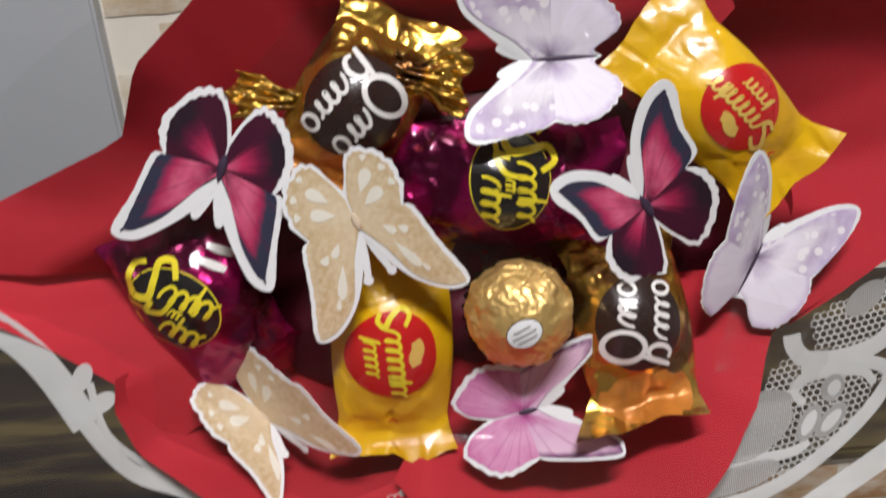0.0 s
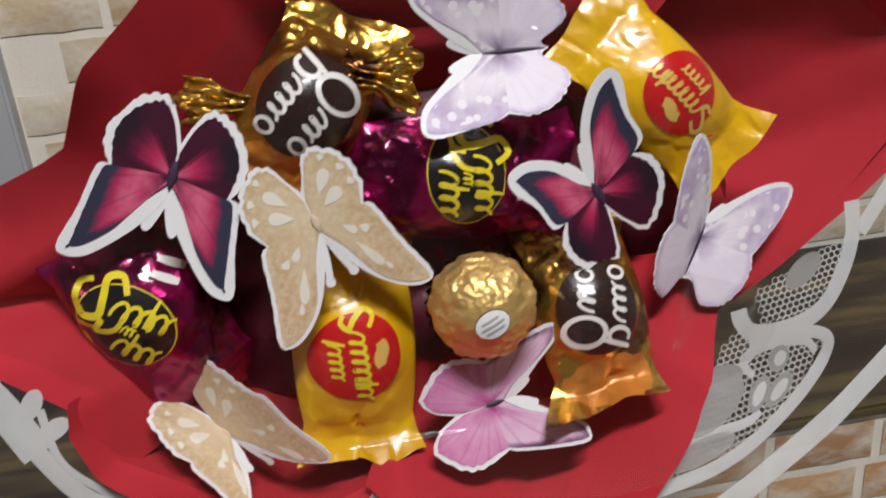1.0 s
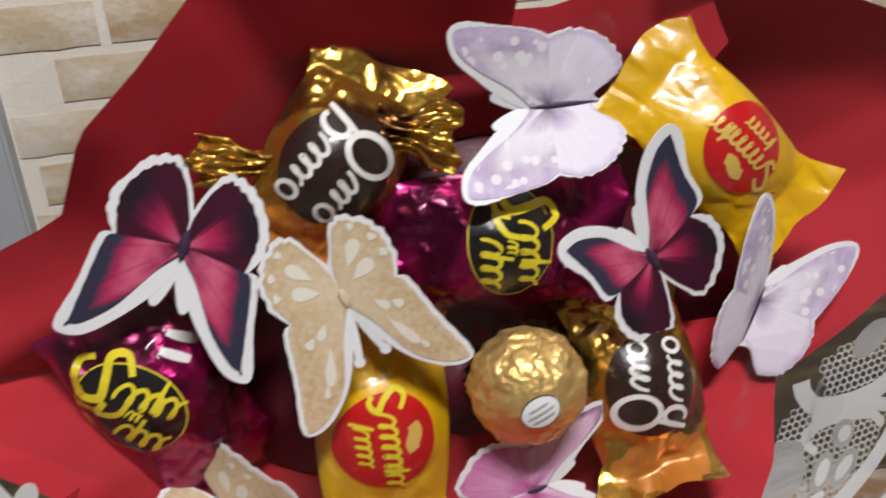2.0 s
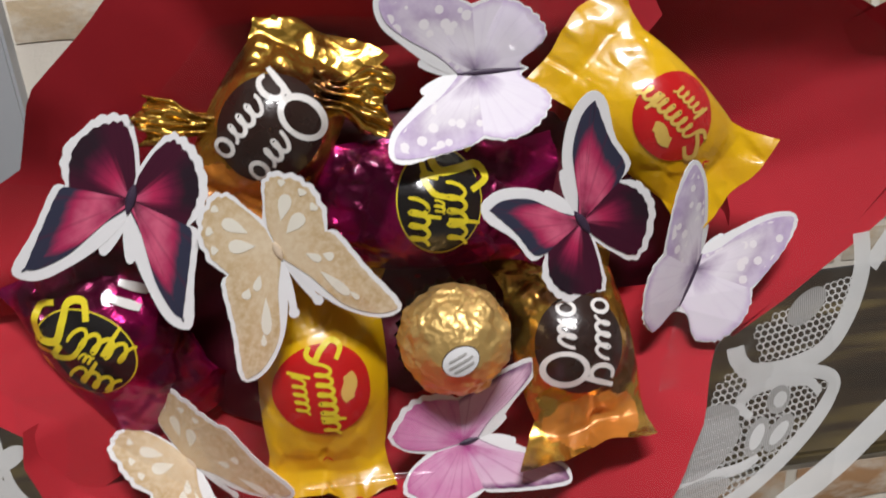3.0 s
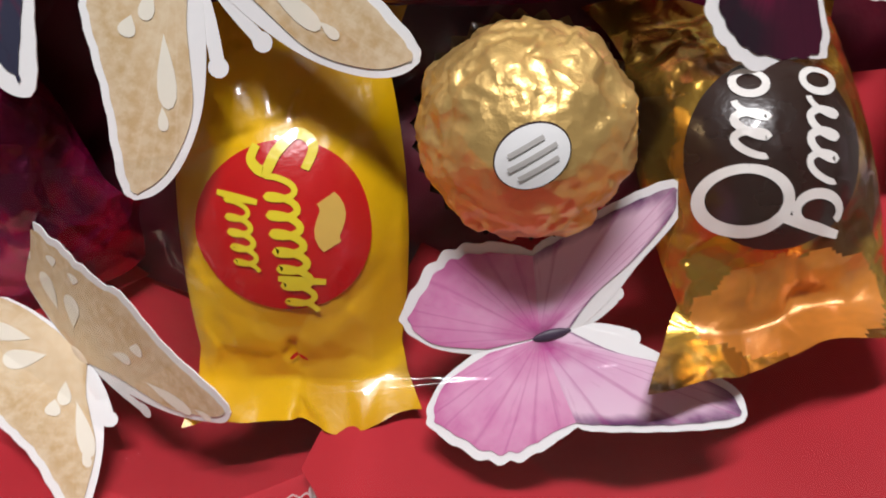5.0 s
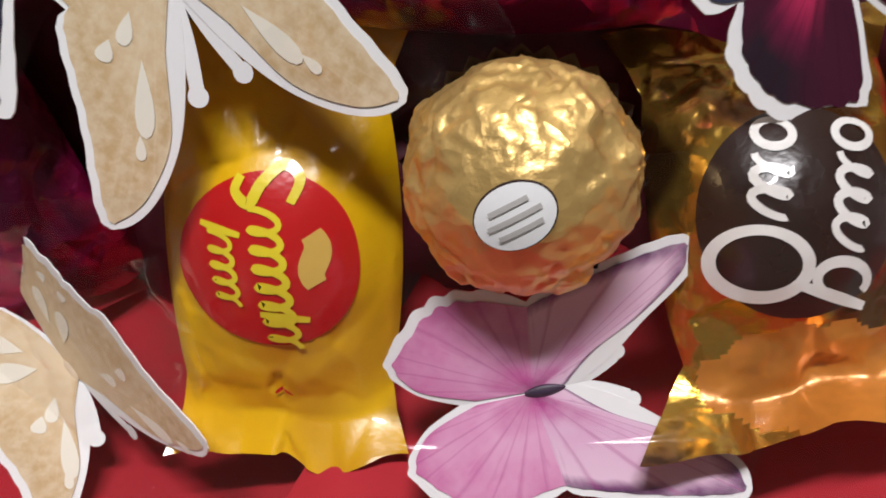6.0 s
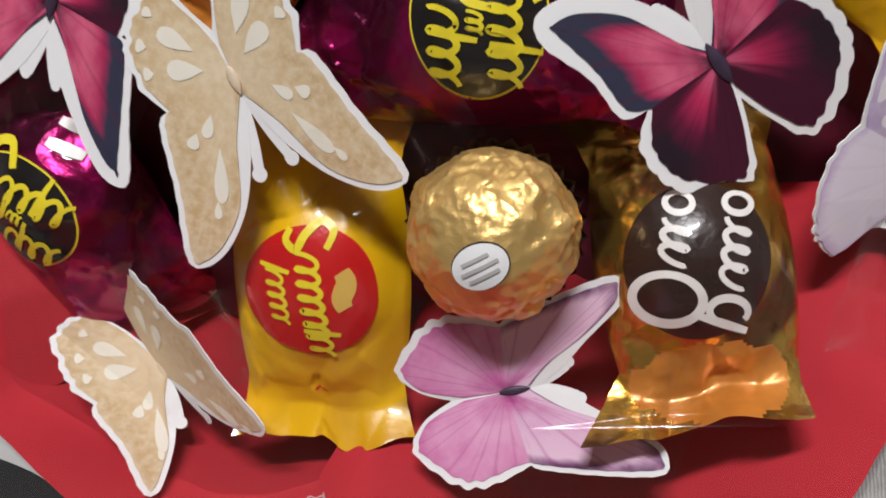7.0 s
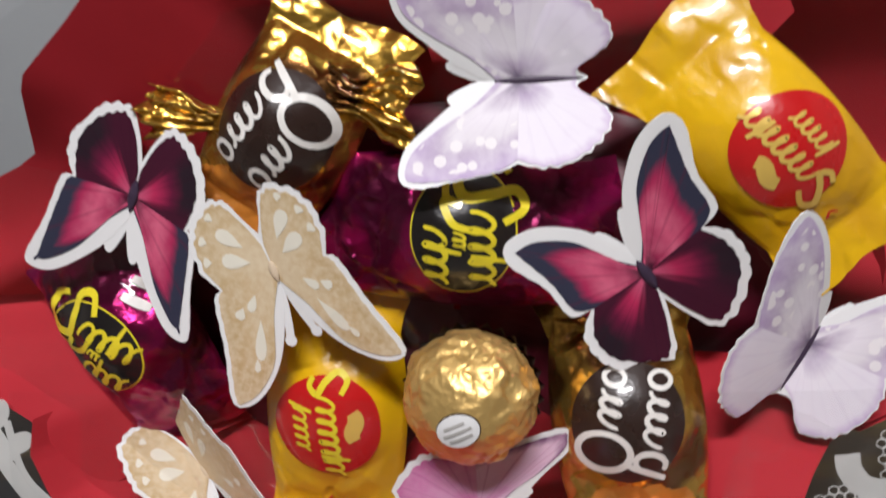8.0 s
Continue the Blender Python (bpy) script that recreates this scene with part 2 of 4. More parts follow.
plain("pillar", (-2.0, BACK - 0.015, TOP, -0.232, BACK + 0.1, roof_z), GREY_PAINT, "smooth blue-grey painted wall beside the bricks", "wall", 0.002)
plain("counter_top", (-2.0, EDGE - 0.004, TOP - 0.008, 2.0, BACK, TOP), WOOD, "dark varnished wooden counter top", "counter", 0.002)
counter_front = plain("counter_front", (-2.0, EDGE, floor_z, 2.0, EDGE + 0.12, TOP - 0.008), MORTAR, "counter front clad with cream-washed tan bricks", "counter")


# ---- red paper of the bouquet ----
def join(chunks):
    verts, faces = [], []
    for a, b in chunks:
        faces += [tuple(len(verts) + k for k in q) for q in b]
        verts += a
    return verts, faces


def facet(p, scale, seed):
    """Height of a crumpled film: flat facets that meet in sharp creases."""
    q = Vector(p) * scale + Vector((seed, seed * 1.7, seed * 0.6))
    dist, pts = noise.voronoi(q)
    c = pts[0]
    slope = noise.cell_vector(c * 37.1) - Vector((0.5, 0.5, 0.5))
    near = min(1.0, (dist[1] - dist[0]) * 3.0)
    return slope.dot(q - c) * 2.0 * (0.35 + 0.65 * near)



def sheet(name, outline, parent, knee=0.55, deep=-0.085, dk=-0.012, label="", seed=0, inner=0.02, folds=0.0012):
    """One sheet of paper that runs from the bouquet's throat out to its cut edge."""
    ns, nr = 40, 26
    edge = []
    spans = len(outline) - 1
    for i in range(ns):
        t = i / (ns - 1) * spans
        k = min(int(t), spans - 1)
        f = t - k
        edge.append(Vector(outline[k]).lerp(Vector(outline[k + 1]), f))
    verts = []
    for j in range(nr):
        s = j / (nr - 1)
        for i, e in enumerate(edge):
            flat = Vector((e.x, e.y))
            r0 = flat.normalized() * inner
            p = r0.lerp(flat, s)
            if s < knee:
                q = s / knee
                d = deep + (dk - deep) * (q * 0.75 + 0.25 * q * q)
            else:
                q = (s - knee) / (1 - knee)
                d = dk + (e.z - dk) * q
            wob = noise.noise(Vector((p.x * 28, p.y * 28, seed * 7.3))) + 0.5 * noise.noise(Vector((p.x * 70, p.y * 70, seed)))
            ridge = abs(noise.noise(Vector((math.atan2(p.y, p.x) * 3.1, s * 0.8, seed * 3.1))))
            d += folds * wob * (0.3 + s) - folds * 2.0 * ridge * s
            verts.append((p.x, p.y, d))
    front = grid_faces(ns, nr)
    behind = [(x, y, d - 0.0003) for x, y, d in verts]
    rim = [(nr - 1) * ns + i for i in range(ns)]
    lip = [verts[k] for k in rim] + [behind[k] for k in rim]
    vs, fs = join([(verts, front), (behind, [q[::-1] for q in front]), (lip, [(i, i + ns, i + ns + 1, i + 1) for i in range(ns - 1)])])
    return piece(name, mesh_of(name, vs, fs, RED_PAPER), parent, label)


bouquet = thing("bouquet_wrap", FACE.copy(), "bouquet wrapping of red tissue paper inside lace-printed clear film", "bouquet wrap")
SHEETS = [
    # cut edge (across, up, out), where the sheet bends, how far out the bend stands, depth at the throat
    ([(-0.205, 0.030, -0.018), (-0.160, 0.048, -0.022), (-0.1165, 0.0640, -0.011), (-0.1045, 0.0851, 0.009), (-0.0870, 0.1004, 0.010), (-0.0692, 0.1192, 0.010), (-0.0324, 0.1192, 0.009), (0.0036, 0.1154, 0.008), (0.0125, 0.1075, 0.004)], 0.72, -0.020, -0.085),
    ([(-0.008, 0.106, -0.018), (0.0269, 0.1045, -0.013), (0.0734, 0.1138, -0.012), (0.084, 0.088, -0.014)], 0.74, -0.022, -0.085),
    ([(0.070, 0.1056, -0.014), (0.1142, 0.1014, -0.013), (0.1476, 0.0884, -0.014), (0.178, 0.072, -0.018), (0.184, 0.042, -0.016), (0.149, 0.0085, -0.020), (0.119, -0.013, -0.022), (0.098, -0.025, -0.022), (0.084, -0.036, -0.022)], 0.86, -0.032, -0.085),
    ([(0.160, 0.084, -0.012), (0.190, 0.068, -0.006), (0.190, 0.034, -0.012), (0.153, 0.008, -0.017), (0.121, -0.013, -0.020), (0.104, -0.024, -0.024)], 0.88, -0.030, -0.085),
    ([(0.118, 0.000, -0.040), (0.104, -0.018, -0.030), (0.0900, -0.030, -0.012), (0.0805, -0.042, 0.002), (0.069, -0.058, 0.008), (0.048, -0.081, 0.010), (0.022, -0.100, 0.014), (0.009, -0.092, 0.013), (-0.020, -0.0705, 0.014), (-0.036, -0.0612, 0.011), (-0.043, -0.0570, -0.004)], 0.58, -0.020, -0.030),
    ([(-0.024, -0.0570, -0.014), (-0.036, -0.0615, 0.008), (-0.061, -0.0675, 0.014), (-0.0745, -0.0665, 0.013), (-0.091, -0.0595, 0.010), (-0.1065, -0.0490, 0.005), (-0.124, -0.037, -0.004), (-0.130, -0.022, -0.005), (-0.129, -0.012, -0.007)], 0.86, -0.035, -0.050),
    ([(-0.120, -0.040, -0.014), (-0.129, -0.015, -0.008), (-0.147, 0.000, -0.006), (-0.163, 0.011, -0.005), (-0.200, 0.026, -0.008), (-0.204, 0.031, -0.014)], 0.66, -0.034, -0.060),
]
for i, (outline, knee, dk, deep) in enumerate(SHEETS):
    sheet("paper_sheet", outline, bouquet, knee=knee, deep=deep, dk=dk, seed=i + 1)


def throat():
    """Crumpled dark wine-red sheet, added to close the throat and cover the red paper."""
    n, m, vs = 96, 30, []
    for j in range(m):
        for i in range(n):
            a, q = 2 * math.pi * i / n, 0.01 + j / (m - 1)
            x, y = -0.004 + 0.100 * q * math.cos(a), 0.014 + 0.056 * q * math.sin(a)
            d = -0.024 - 0.016 * q ** 3 + 0.005 * noise.noise(Vector((x * 40, y * 40, 4.0))) + 0.005 * facet((x, y, 0), 55, 6.0)
            vs.append((x, y, d))
    piece("filler_sheet", mesh_of("filler_sheet", vs, grid_faces(n, m, wrap=True), WINE_SHEET), bouquet, "crumpled dark wine-red filler sheet")


throat()


def stem():
    """The gathered lower end of the wrapping, which stands on the counter."""
    inv = FACE.inverted()
    n, m, vs = 72, 26, []
    for j in range(m):
        s = j / (m - 1)
        c = Vector((0.0, 0.052, 0.0)).lerp(Vector((0.004, 0.245, TOP + 0.001)), s)
        c.y += 0.03 * math.sin(math.pi * s)
        ru, rv = 0.088 * (1 - s) ** 1.3 + 0.024, 0.046 * (1 - s) ** 1.2 + 0.022
        up = Vector((0, 0.25, 0.97)).lerp(Vector((0, 1, 0)), s).normalized()
        for i in range(n):
            a = 2 * math.pi * i / n
            pleat = 1 + 0.05 * math.sin(a * 9 + 2 * s) * (0.3 + s) * (1 - s * 0.4)
            p = c + Vector((ru * math.cos(a) * pleat, 0, 0)) + up * (rv * math.sin(a) * pleat)
            if j == m - 1:
                p.z = TOP + 0.0005
            vs.append(inv @ p)
    faces = grid_faces(n, m, wrap=True, flip=True) + [tuple(range((m - 1) * n, m * n))]
    piece("gathered_stem", mesh_of("gathered_stem", vs, faces, RED_PAPER), bouquet, "gathered pleated stem of red paper")


stem()


# ---- butterflies cut from card ----
def smooth_edge(points, scallop, waves, fine, n, s0, s1):
    """A cut edge through the points, waved between the shares s0 and s1 of its length."""
    line = spline([(x, y, 0) for x, y in points], n, closed=False)
    out = []
    for i, p in enumerate(line):
        t = (line[min(i + 1, n - 1)] - line[max(i - 1, 0)]).normalized()
        nrm = Vector((-t.y, t.x, 0))
        s = i / (n - 1)
        w = 0.0
        if s0 < s < s1:
            q = (s - s0) / (s1 - s0)
            w = (scallop * abs(math.sin(q * waves * math.pi)) + fine * math.sin(q * 61.0)) * min(1.0, 6 * q, 6 * (1 - q))
        out.append(p + nrm * w)
    return out


def bend(p, side, fold, lift, size, arch):
    """A flat point of the right half to its place on one folded half."""
    x, y = p.x * size, p.y * size
    c, s = math.cos(fold), math.sin(fold)
    z = lift + arch * x * x
    return Vector((side * (x * c - z * s), y, x * s + z * c))


def fan(line, root, place, rings, flip, lift):
    """A wing surface from its root out to its margin."""
    n = len(line)
    verts, uvs = [], []
    for j in range(rings):
        r = j / (rings - 1)
        for i, p in enumerate(line):
            verts.append(place(root.lerp(p, max(r, 0.004)), lift))
            uvs.append((i / (n - 1), r))
    return verts, grid_faces(n, rings, flip=flip), uvs


BODY_DARK = surface("butterfly_body_print", (0.05, 0.03, 0.06), 0.45, 0, 0.3, 300, 1500, 0.1, 0.0003)
BODY_TAN = surface("butterfly_tan_body_print", (0.72, 0.58, 0.42), 0.45, 0, 0.2, 300, 1500, 0.1, 0.0003)
PALE_SPOT = surface("cream_print", (0.84, 0.80, 0.68), 0.45, 0, 0.04, 200, 1500, 0.05, 0.0003)
NAVY, BLACKISH = (0.034, 0.036, 0.066), (0.020, 0.010, 0.018)
PRINTS = {
    "crimson": (wing_print("crimson_forewing_print", [(0.0, (0.03, 0.006, 0.018)), (0.08, (0.05, 0.006, 0.022)), (0.20, (0.34, 0.018, 0.08)), (0.45, (0.66, 0.10, 0.20)), (0.70, (0.42, 0.024, 0.095)), (0.83, NAVY), (1.0, NAVY)], (0.14, 0.006, 0.035), 0.30, (0.72, 0.18, 0.28), cloud_end=0.74),
                wing_print("crimson_hindwing_print", [(0.0, (0.05, 0.005, 0.02)), (0.10, (0.62, 0.10, 0.20)), (0.34, (0.50, 0.025, 0.10)), (0.62, (0.13, 0.008, 0.04)), (0.82, BLACKISH), (1.0, BLACKISH)], (0.03, 0.002, 0.012), 0.3, (0.06, 0.004, 0.016), 0.0, 0.10, ray=(0.30, 0.24, (0.055, 0.006, 0.022))), BODY_DARK),
    "beige": (wing_print("beige_forewing_print", [(0.0, (0.70, 0.55, 0.36)), (0.5, (0.66, 0.49, 0.29)), (0.86, (0.56, 0.39, 0.20)), (1.0, (0.64, 0.49, 0.31))], (0.82, 0.72, 0.55), 0.15, (0.80, 0.69, 0.50), 0.0, 0.5, 520),
              wing_print("beige_hindwing_print", [(0.0, (0.72, 0.57, 0.38)), (0.6, (0.66, 0.50, 0.30)), (1.0, (0.57, 0.41, 0.22))], (0.84, 0.74, 0.57), 0.15, (0.80, 0.69, 0.50), 0.0, 0.5, 520), BODY_TAN),
    "lilac": (wing_print("lilac_forewing_print", [(0.0, (0.08, 0.06, 0.11)), (0.16, (0.46, 0.37, 0.50)), (0.34, (0.84, 0.79, 0.86)), (0.58, (0.74, 0.69, 0.75)), (0.72, (0.50, 0.40, 0.55)), (1.0, (0.52, 0.39, 0.62))], (0.60, 0.52, 0.64), 0.2, (0.86, 0.82, 0.87), 0.9),
              wing_print("lilac_hindwing_print", [(0.0, (0.10, 0.07, 0.13)), (0.18, (0.46, 0.36, 0.52)), (0.40, (0.84, 0.79, 0.87)), (0.9, (0.82, 0.76, 0.86)), (1.0, (0.60, 0.46, 0.68))], (0.66, 0.57, 0.71), 0.2, (0.87, 0.83, 0.89)), BODY_DARK),
    "pink": (wing_print("pink_forewing_print", [(0.0, (0.20, 0.02, 0.10)), (0.14, (0.50, 0.08, 0.30)), (0.36, (0.72, 0.40, 0.60)), (0.86, (0.80, 0.56, 0.71)), (0.95, (0.22, 0.08, 0.20)), (1.0, (0.08, 0.03, 0.09))], (0.42, 0.08, 0.28), 0.45, (0.80, 0.58, 0.72)),
             wing_print("pink_hindwing_print", [(0.0, (0.24, 0.02, 0.12)), (0.14, (0.52, 0.08, 0.30)), (0.42, (0.74, 0.34, 0.56)), (0.8, (0.68, 0.24, 0.47)), (1.0, (0.58, 0.16, 0.37))], (0.44, 0.06, 0.26), 0.4, (0.80, 0.46, 0.64)), BODY_DARK),
}
# white border at the leading edge, the tip, the outer margin and the hindwing; scallops: depth and fineness
CUTS = {
    "crimson": ((0.085, 0.085, 0.050, 0.062), 0.022, 0.004, 9),
    "beige": ((0.036, 0.036, 0.034, 0.036), 0.016, 0.006, 5),
    "lilac": ((0.060, 0.040, 0.010, 0.012), 0.010, 0.006, 12),
    "pink": ((0.032, 0.034, 0.030, 0.042), 0.014, 0.004, 8),
}
HALVES = {
    # half of each card: leading edge, tip, outer margin and notch, then the hindwing round to the tail; head and tail on the fold
    "broad": ("crimson", [(0.282, 0.599), (0.486, 0.792), (0.646, 0.827), (0.704, 0.745), (0.624, 0.432), (0.564, 0.081), (0.478, 0.046)],
              [(0.537, -0.094), (0.527, -0.280), (0.426, -0.458), (0.294, -0.557), (0.158, -0.565), (0.061, -0.426)], 0.135, -0.240),
    "narrow": ("crimson", [(0.202, 0.589), (0.413, 0.780), (0.629, 0.831), (0.699, 0.700), (0.606, 0.400), (0.593, 0.131), (0.451, 0.061)],
               [(0.550, -0.051), (0.572, -0.225), (0.516, -0.386), (0.335, -0.569), (0.161, -0.592), (0.058, -0.396)], 0.139, -0.205),
    "beige": ("beige", [(0.252, 0.660), (0.439, 0.825), (0.606, 0.875), (0.689, 0.792), (0.578, 0.438), (0.493, 0.105), (0.421, 0.050)],
              [(0.487, -0.119), (0.467, -0.309), (0.384, -0.440), (0.240, -0.525), (0.130, -0.480), (0.050, -0.318)], 0.140, -0.200),
    "beige_small": ("beige", [(0.215, 0.473), (0.370, 0.612), (0.471, 0.668), (0.540, 0.610), (0.498, 0.323), (0.512, 0.070), (0.470, 0.000)],
                    [(0.516, -0.149), (0.495, -0.297), (0.451, -0.480), (0.323, -0.553), (0.160, -0.540), (0.051, -0.355)], 0.110, -0.180),
    "lilac": ("lilac", [(0.257, 0.557), (0.409, 0.709), (0.586, 0.745), (0.653, 0.637), (0.613, 0.395), (0.564, 0.138), (0.515, 0.023)],
              [(0.542, -0.139), (0.505, -0.312), (0.406, -0.456), (0.272, -0.542), (0.173, -0.496), (0.058, -0.347)], 0.164, -0.391),
    "lilac_raised": ("lilac", [(0.200, 0.456), (0.408, 0.666), (0.599, 0.764), (0.696, 0.699), (0.681, 0.439), (0.594, 0.130), (0.555, 0.025)],
                     [(0.590, -0.101), (0.575, -0.287), (0.480, -0.471), (0.387, -0.534), (0.240, -0.559), (0.100, -0.400)], 0.156, -0.378),
    "pink": ("pink", [(0.233, 0.531), (0.387, 0.734), (0.493, 0.784), (0.578, 0.730), (0.533, 0.435), (0.454, 0.127), (0.417, 0.060)],
             [(0.448, -0.045), (0.486, -0.214), (0.451, -0.363), (0.313, -0.513), (0.209, -0.562), (0.082, -0.470)], 0.159, -0.283),
}


def drop(ob, at, toward, length, width, place):
    """A teardrop mark on a wing."""
    d = (Vector(toward) - Vector(at)).normalized()
    n = Vector((-d.y, d.x))
    k, verts = 16, []
    for i in range(k):
        a = 2 * math.pi * i / k
        along = -math.cos(a) * 0.5
        wide = math.sin(a) * (0.5 + along) ** 0.7 if along > -0.499 else 0.0
        p = Vector(at) + d * (along * length) + n * (wide * width)
        verts.append(place(p.to_3d(), 0.00038))
    me = mesh_of("wing_mark", verts, [tuple(range(k))], PALE_SPOT, smooth=False)
    piece("wing_mark", me, ob)


def inset(points, amounts, centre):
    """The points moved inward from the cut edge by the white border."""
    out, n = [], len(points)
    for i, (p, b) in enumerate(zip(points, amounts)):
        t = (Vector(points[min(i + 1, n - 1)]) - Vector(points[max(i - 1, 0)])).normalized()
        nrm = Vector((t.y, -t.x))
        if nrm.dot(Vector(centre) - Vector(p)) < 0:
            nrm = -nrm
        out.append(tuple(Vector(p) + nrm * b))
    return out


def butterfly(shape, label, u, v, d, head, tx, ty, fl, fr, arch_l, arch_r, fore_l=1.0, hind_l=1.0, size=0.039):
    ob = thing("butterfly", on_face(u, v, d, head, tx, ty), label, "paper butterfly", "card butterflies in the bouquet")
    kind, fore, hind, top, end = HALVES[shape]
    (lead, tip, outer, rear), scallop, fine, waves = CUTS[kind]
    fore_m, hind_m, body_m = PRINTS[kind]
    for side, fold, arch, kf, kh in ((-1, radians(fl), arch_l, fore_l, hind_l), (1, radians(fr), arch_r, 1.0, 1.0)):
        f = [(x * kf, y * kf) for x, y in fore]
        h = [(x * kh, y * kh) for x, y in hind]
        flip = side > 0

        def place(p, lift):
            return bend(p, side, fold, lift, size, arch)

        # the white card: one half, with thickness
        wing = smooth_edge([(0.0, top + 0.03), (f[0][0] * 0.42, top + (f[0][1] - top) * 0.55)] + f, 0.0, 0, fine * 0.5, 70, 0.5, 0.95)
        tail = smooth_edge([f[-1]] + h + [(0.0, end - 0.02)], scallop, waves, fine, 80, 0.04, 0.80)
        line = wing + tail[1:]
        a, fa, _ = fan(line, Vector((0.0, 0.02, 0)), place, 7, flip, 0.0)
        b, fb, _ = fan(line, Vector((0.0, 0.02, 0)), place, 7, not flip, -0.00026)
        n = len(line)
        lip = [(6 * n + i, 6 * n + i + 1, 13 * n + i + 1, 13 * n + i) for i in range(n - 1)]
        vs, fs = join([(a, fa), (b, fb)])
        piece("card", mesh_of("card", vs, fs + [q if side < 0 else q[::-1] for q in lip], CARD, smooth=False), ob, "white card with a cut edge")
        # the printed wings, which meet along the line from the root to the notch
        fp = inset(f, (lead, (lead + tip) / 2, tip, tip, outer, outer, 0.0), (0.3, 0.3))
        fp[-1] = (f[-1][0] * 0.95, f[-1][1] * 0.95)
        hp = [fp[-1]] + inset([f[-1]] + h, (0.0, rear, rear, rear, rear, rear * 0.8, rear * 0.5), (0.25, -0.2))[1:]
        start = (0.012, top - 0.02)
        if kind == "crimson":
            start = (0.012, top - 0.06)
        wing = smooth_edge([start, (fp[0][0] * 0.5 + 0.01, (start[1] + fp[0][1]) * 0.5 - 0.03)] + fp, 0.0, 0, fine * 0.6, 60, 0.5, 0.95)
        tail = smooth_edge(hp + [(0.010, end + 0.05)], scallop * 0.8, waves, fine, 64, 0.04, 0.80)
        for name, edge, mat, lift in (("forewing", wing, fore_m, 0.00025), ("hindwing", tail, hind_m, 0.00025)):
            vs, fs, uvs = fan(edge, Vector((0.004, 0.0, 0)), place, 12, flip, lift)
            piece(name, mesh_of(name, vs, fs, mat, uvs=uvs), ob)
        if kind == "beige":
            for at, ln, wd in (((0.30, 0.46), 0.30, 0.055), ((0.24, 0.20), 0.13, 0.045), ((0.35, 0.24), 0.09, 0.05), ((0.40, 0.62), 0.10, 0.03)):
                drop(ob, (at[0] * kf * f[3][0] / 0.69, at[1] * kf * f[2][1] / 0.88), (at[0] * 2, at[1] * 2.4), ln, wd, place)
            for at, ln, wd in (((0.22, -0.10), 0.20, 0.075), ((0.20, -0.25), 0.21, 0.07), ((0.38, -0.30), 0.06, 0.05), ((0.41, -0.16), 0.06, 0.05), ((0.27, -0.43), 0.06, 0.04)):
                drop(ob, (at[0] * kh, at[1] * kh), (at[0] * 2, at[1] * 2), ln, wd, place)
        # antenna stub of white card, with a knob on the beige cards
        reach = f[0][1] * (0.80 if kind == 'beige' else 0.74)
        path = spline([(0.01, top - 0.04, 0), (0.05, top + (reach - top) * 0.5, 0), (0.105, reach, 0)], 10, closed=False)
        vs = []
        for i, p in enumerate(path):
            wide = 0.042 if kind != "beige" else 0.030
            for off in (-wide, wide):
                vs.append(place(p + Vector((off, 0, 0)), -0.0001))
        fs = [(2 * i, 2 * i + 1, 2 * i + 3, 2 * i + 2) for i in range(9)]
        c = path[-1]
        k = 0.042 if kind == "beige" else 0.034
        base = len(vs)
        vs += [place(c + Vector((k * math.cos(t * math.pi / 7), k * math.sin(t * math.pi / 7), 0)), -0.00008) for t in range(14)]
        fs.append(tuple(range(base, base + 14)))
        piece("antenna", mesh_of("antenna", vs, fs, CARD, smooth=False), ob)
    # body: a slim spindle
    bv = []
    ny, nx = 14, 8
    y0, y1 = (end + 0.01, top - 0.01) if kind == "lilac" else (-0.12 if kind == "crimson" else -0.03, top - 0.02)
    for j in range(ny):
        s = j / (ny - 1)
        y = (y0 + (y1 - y0) * s) * size
        r = size * ({'crimson': 0.036, 'pink': 0.022}.get(kind, 0.028) * math.sin(math.pi * min(1, s * 1.02 + 0.02)) ** 0.7 + 0.004)
        if kind == "lilac":
            r *= 0.35 + 0.65 * s
        for i in range(nx):
            a = 2 * math.pi * i / nx
            bv.append((r * math.cos(a), y, 0.0005 + 0.4 * r * math.sin(a)))
    piece("body", mesh_of("body", bv, grid_faces(nx, ny, wrap=True), body_m), ob)
    return ob


butterfly("broad", "crimson and black card butterfly with white cut border", -0.0857, 0.0526, -0.0043, 155.6, -4.8, 7.1, 7.0, -3.2, -0.2, 4.6, 0.994, 0.985)
butterfly("beige", "beige card butterfly with cream teardrop marks", -0.0466, 0.0346, 0.0036, -162.4, -3.0, 6.1, 6.9, 2.5, -0.9, 1.8, 0.97, 0.947)
butterfly("lilac", "pale lilac card butterfly with a dark body", 0.0186, 0.0767, 0.0006, 88.6, 2.0, -1.8, 17.4, 17.2, 2.4, -1.3)
butterfly("narrow", "crimson and navy card butterfly above a gold sweet", 0.0470, 0.0276, -0.0030, 32.3, 13.7, 6.2, 9.6, 4.1, 1.7, 2.4, 0.927, 0.986)
butterfly("lilac_raised", "pale lilac card butterfly with one raised wing", 0.0885, 0.0039, -0.0165, -28.9, -0.1, 9.8, 33.9, 15.1, -4.9, -1.0, 1.063, 1.092)
butterfly("beige_small", "small beige card butterfly resting on red paper", -0.0859, -0.0352, -0.0227, -141.4, 14.9, -0.8, 35.0, 51.2, -0.3, 3.0, 1.241, 1.043)
butterfly("pink", "pink card butterfly tucked below a foil ball", 0.0014, -0.0370, -0.0022, -82.2, -1.2, -4.5, 8.2, 8.2, 0.8, 1.7, 0.934, 0.994)


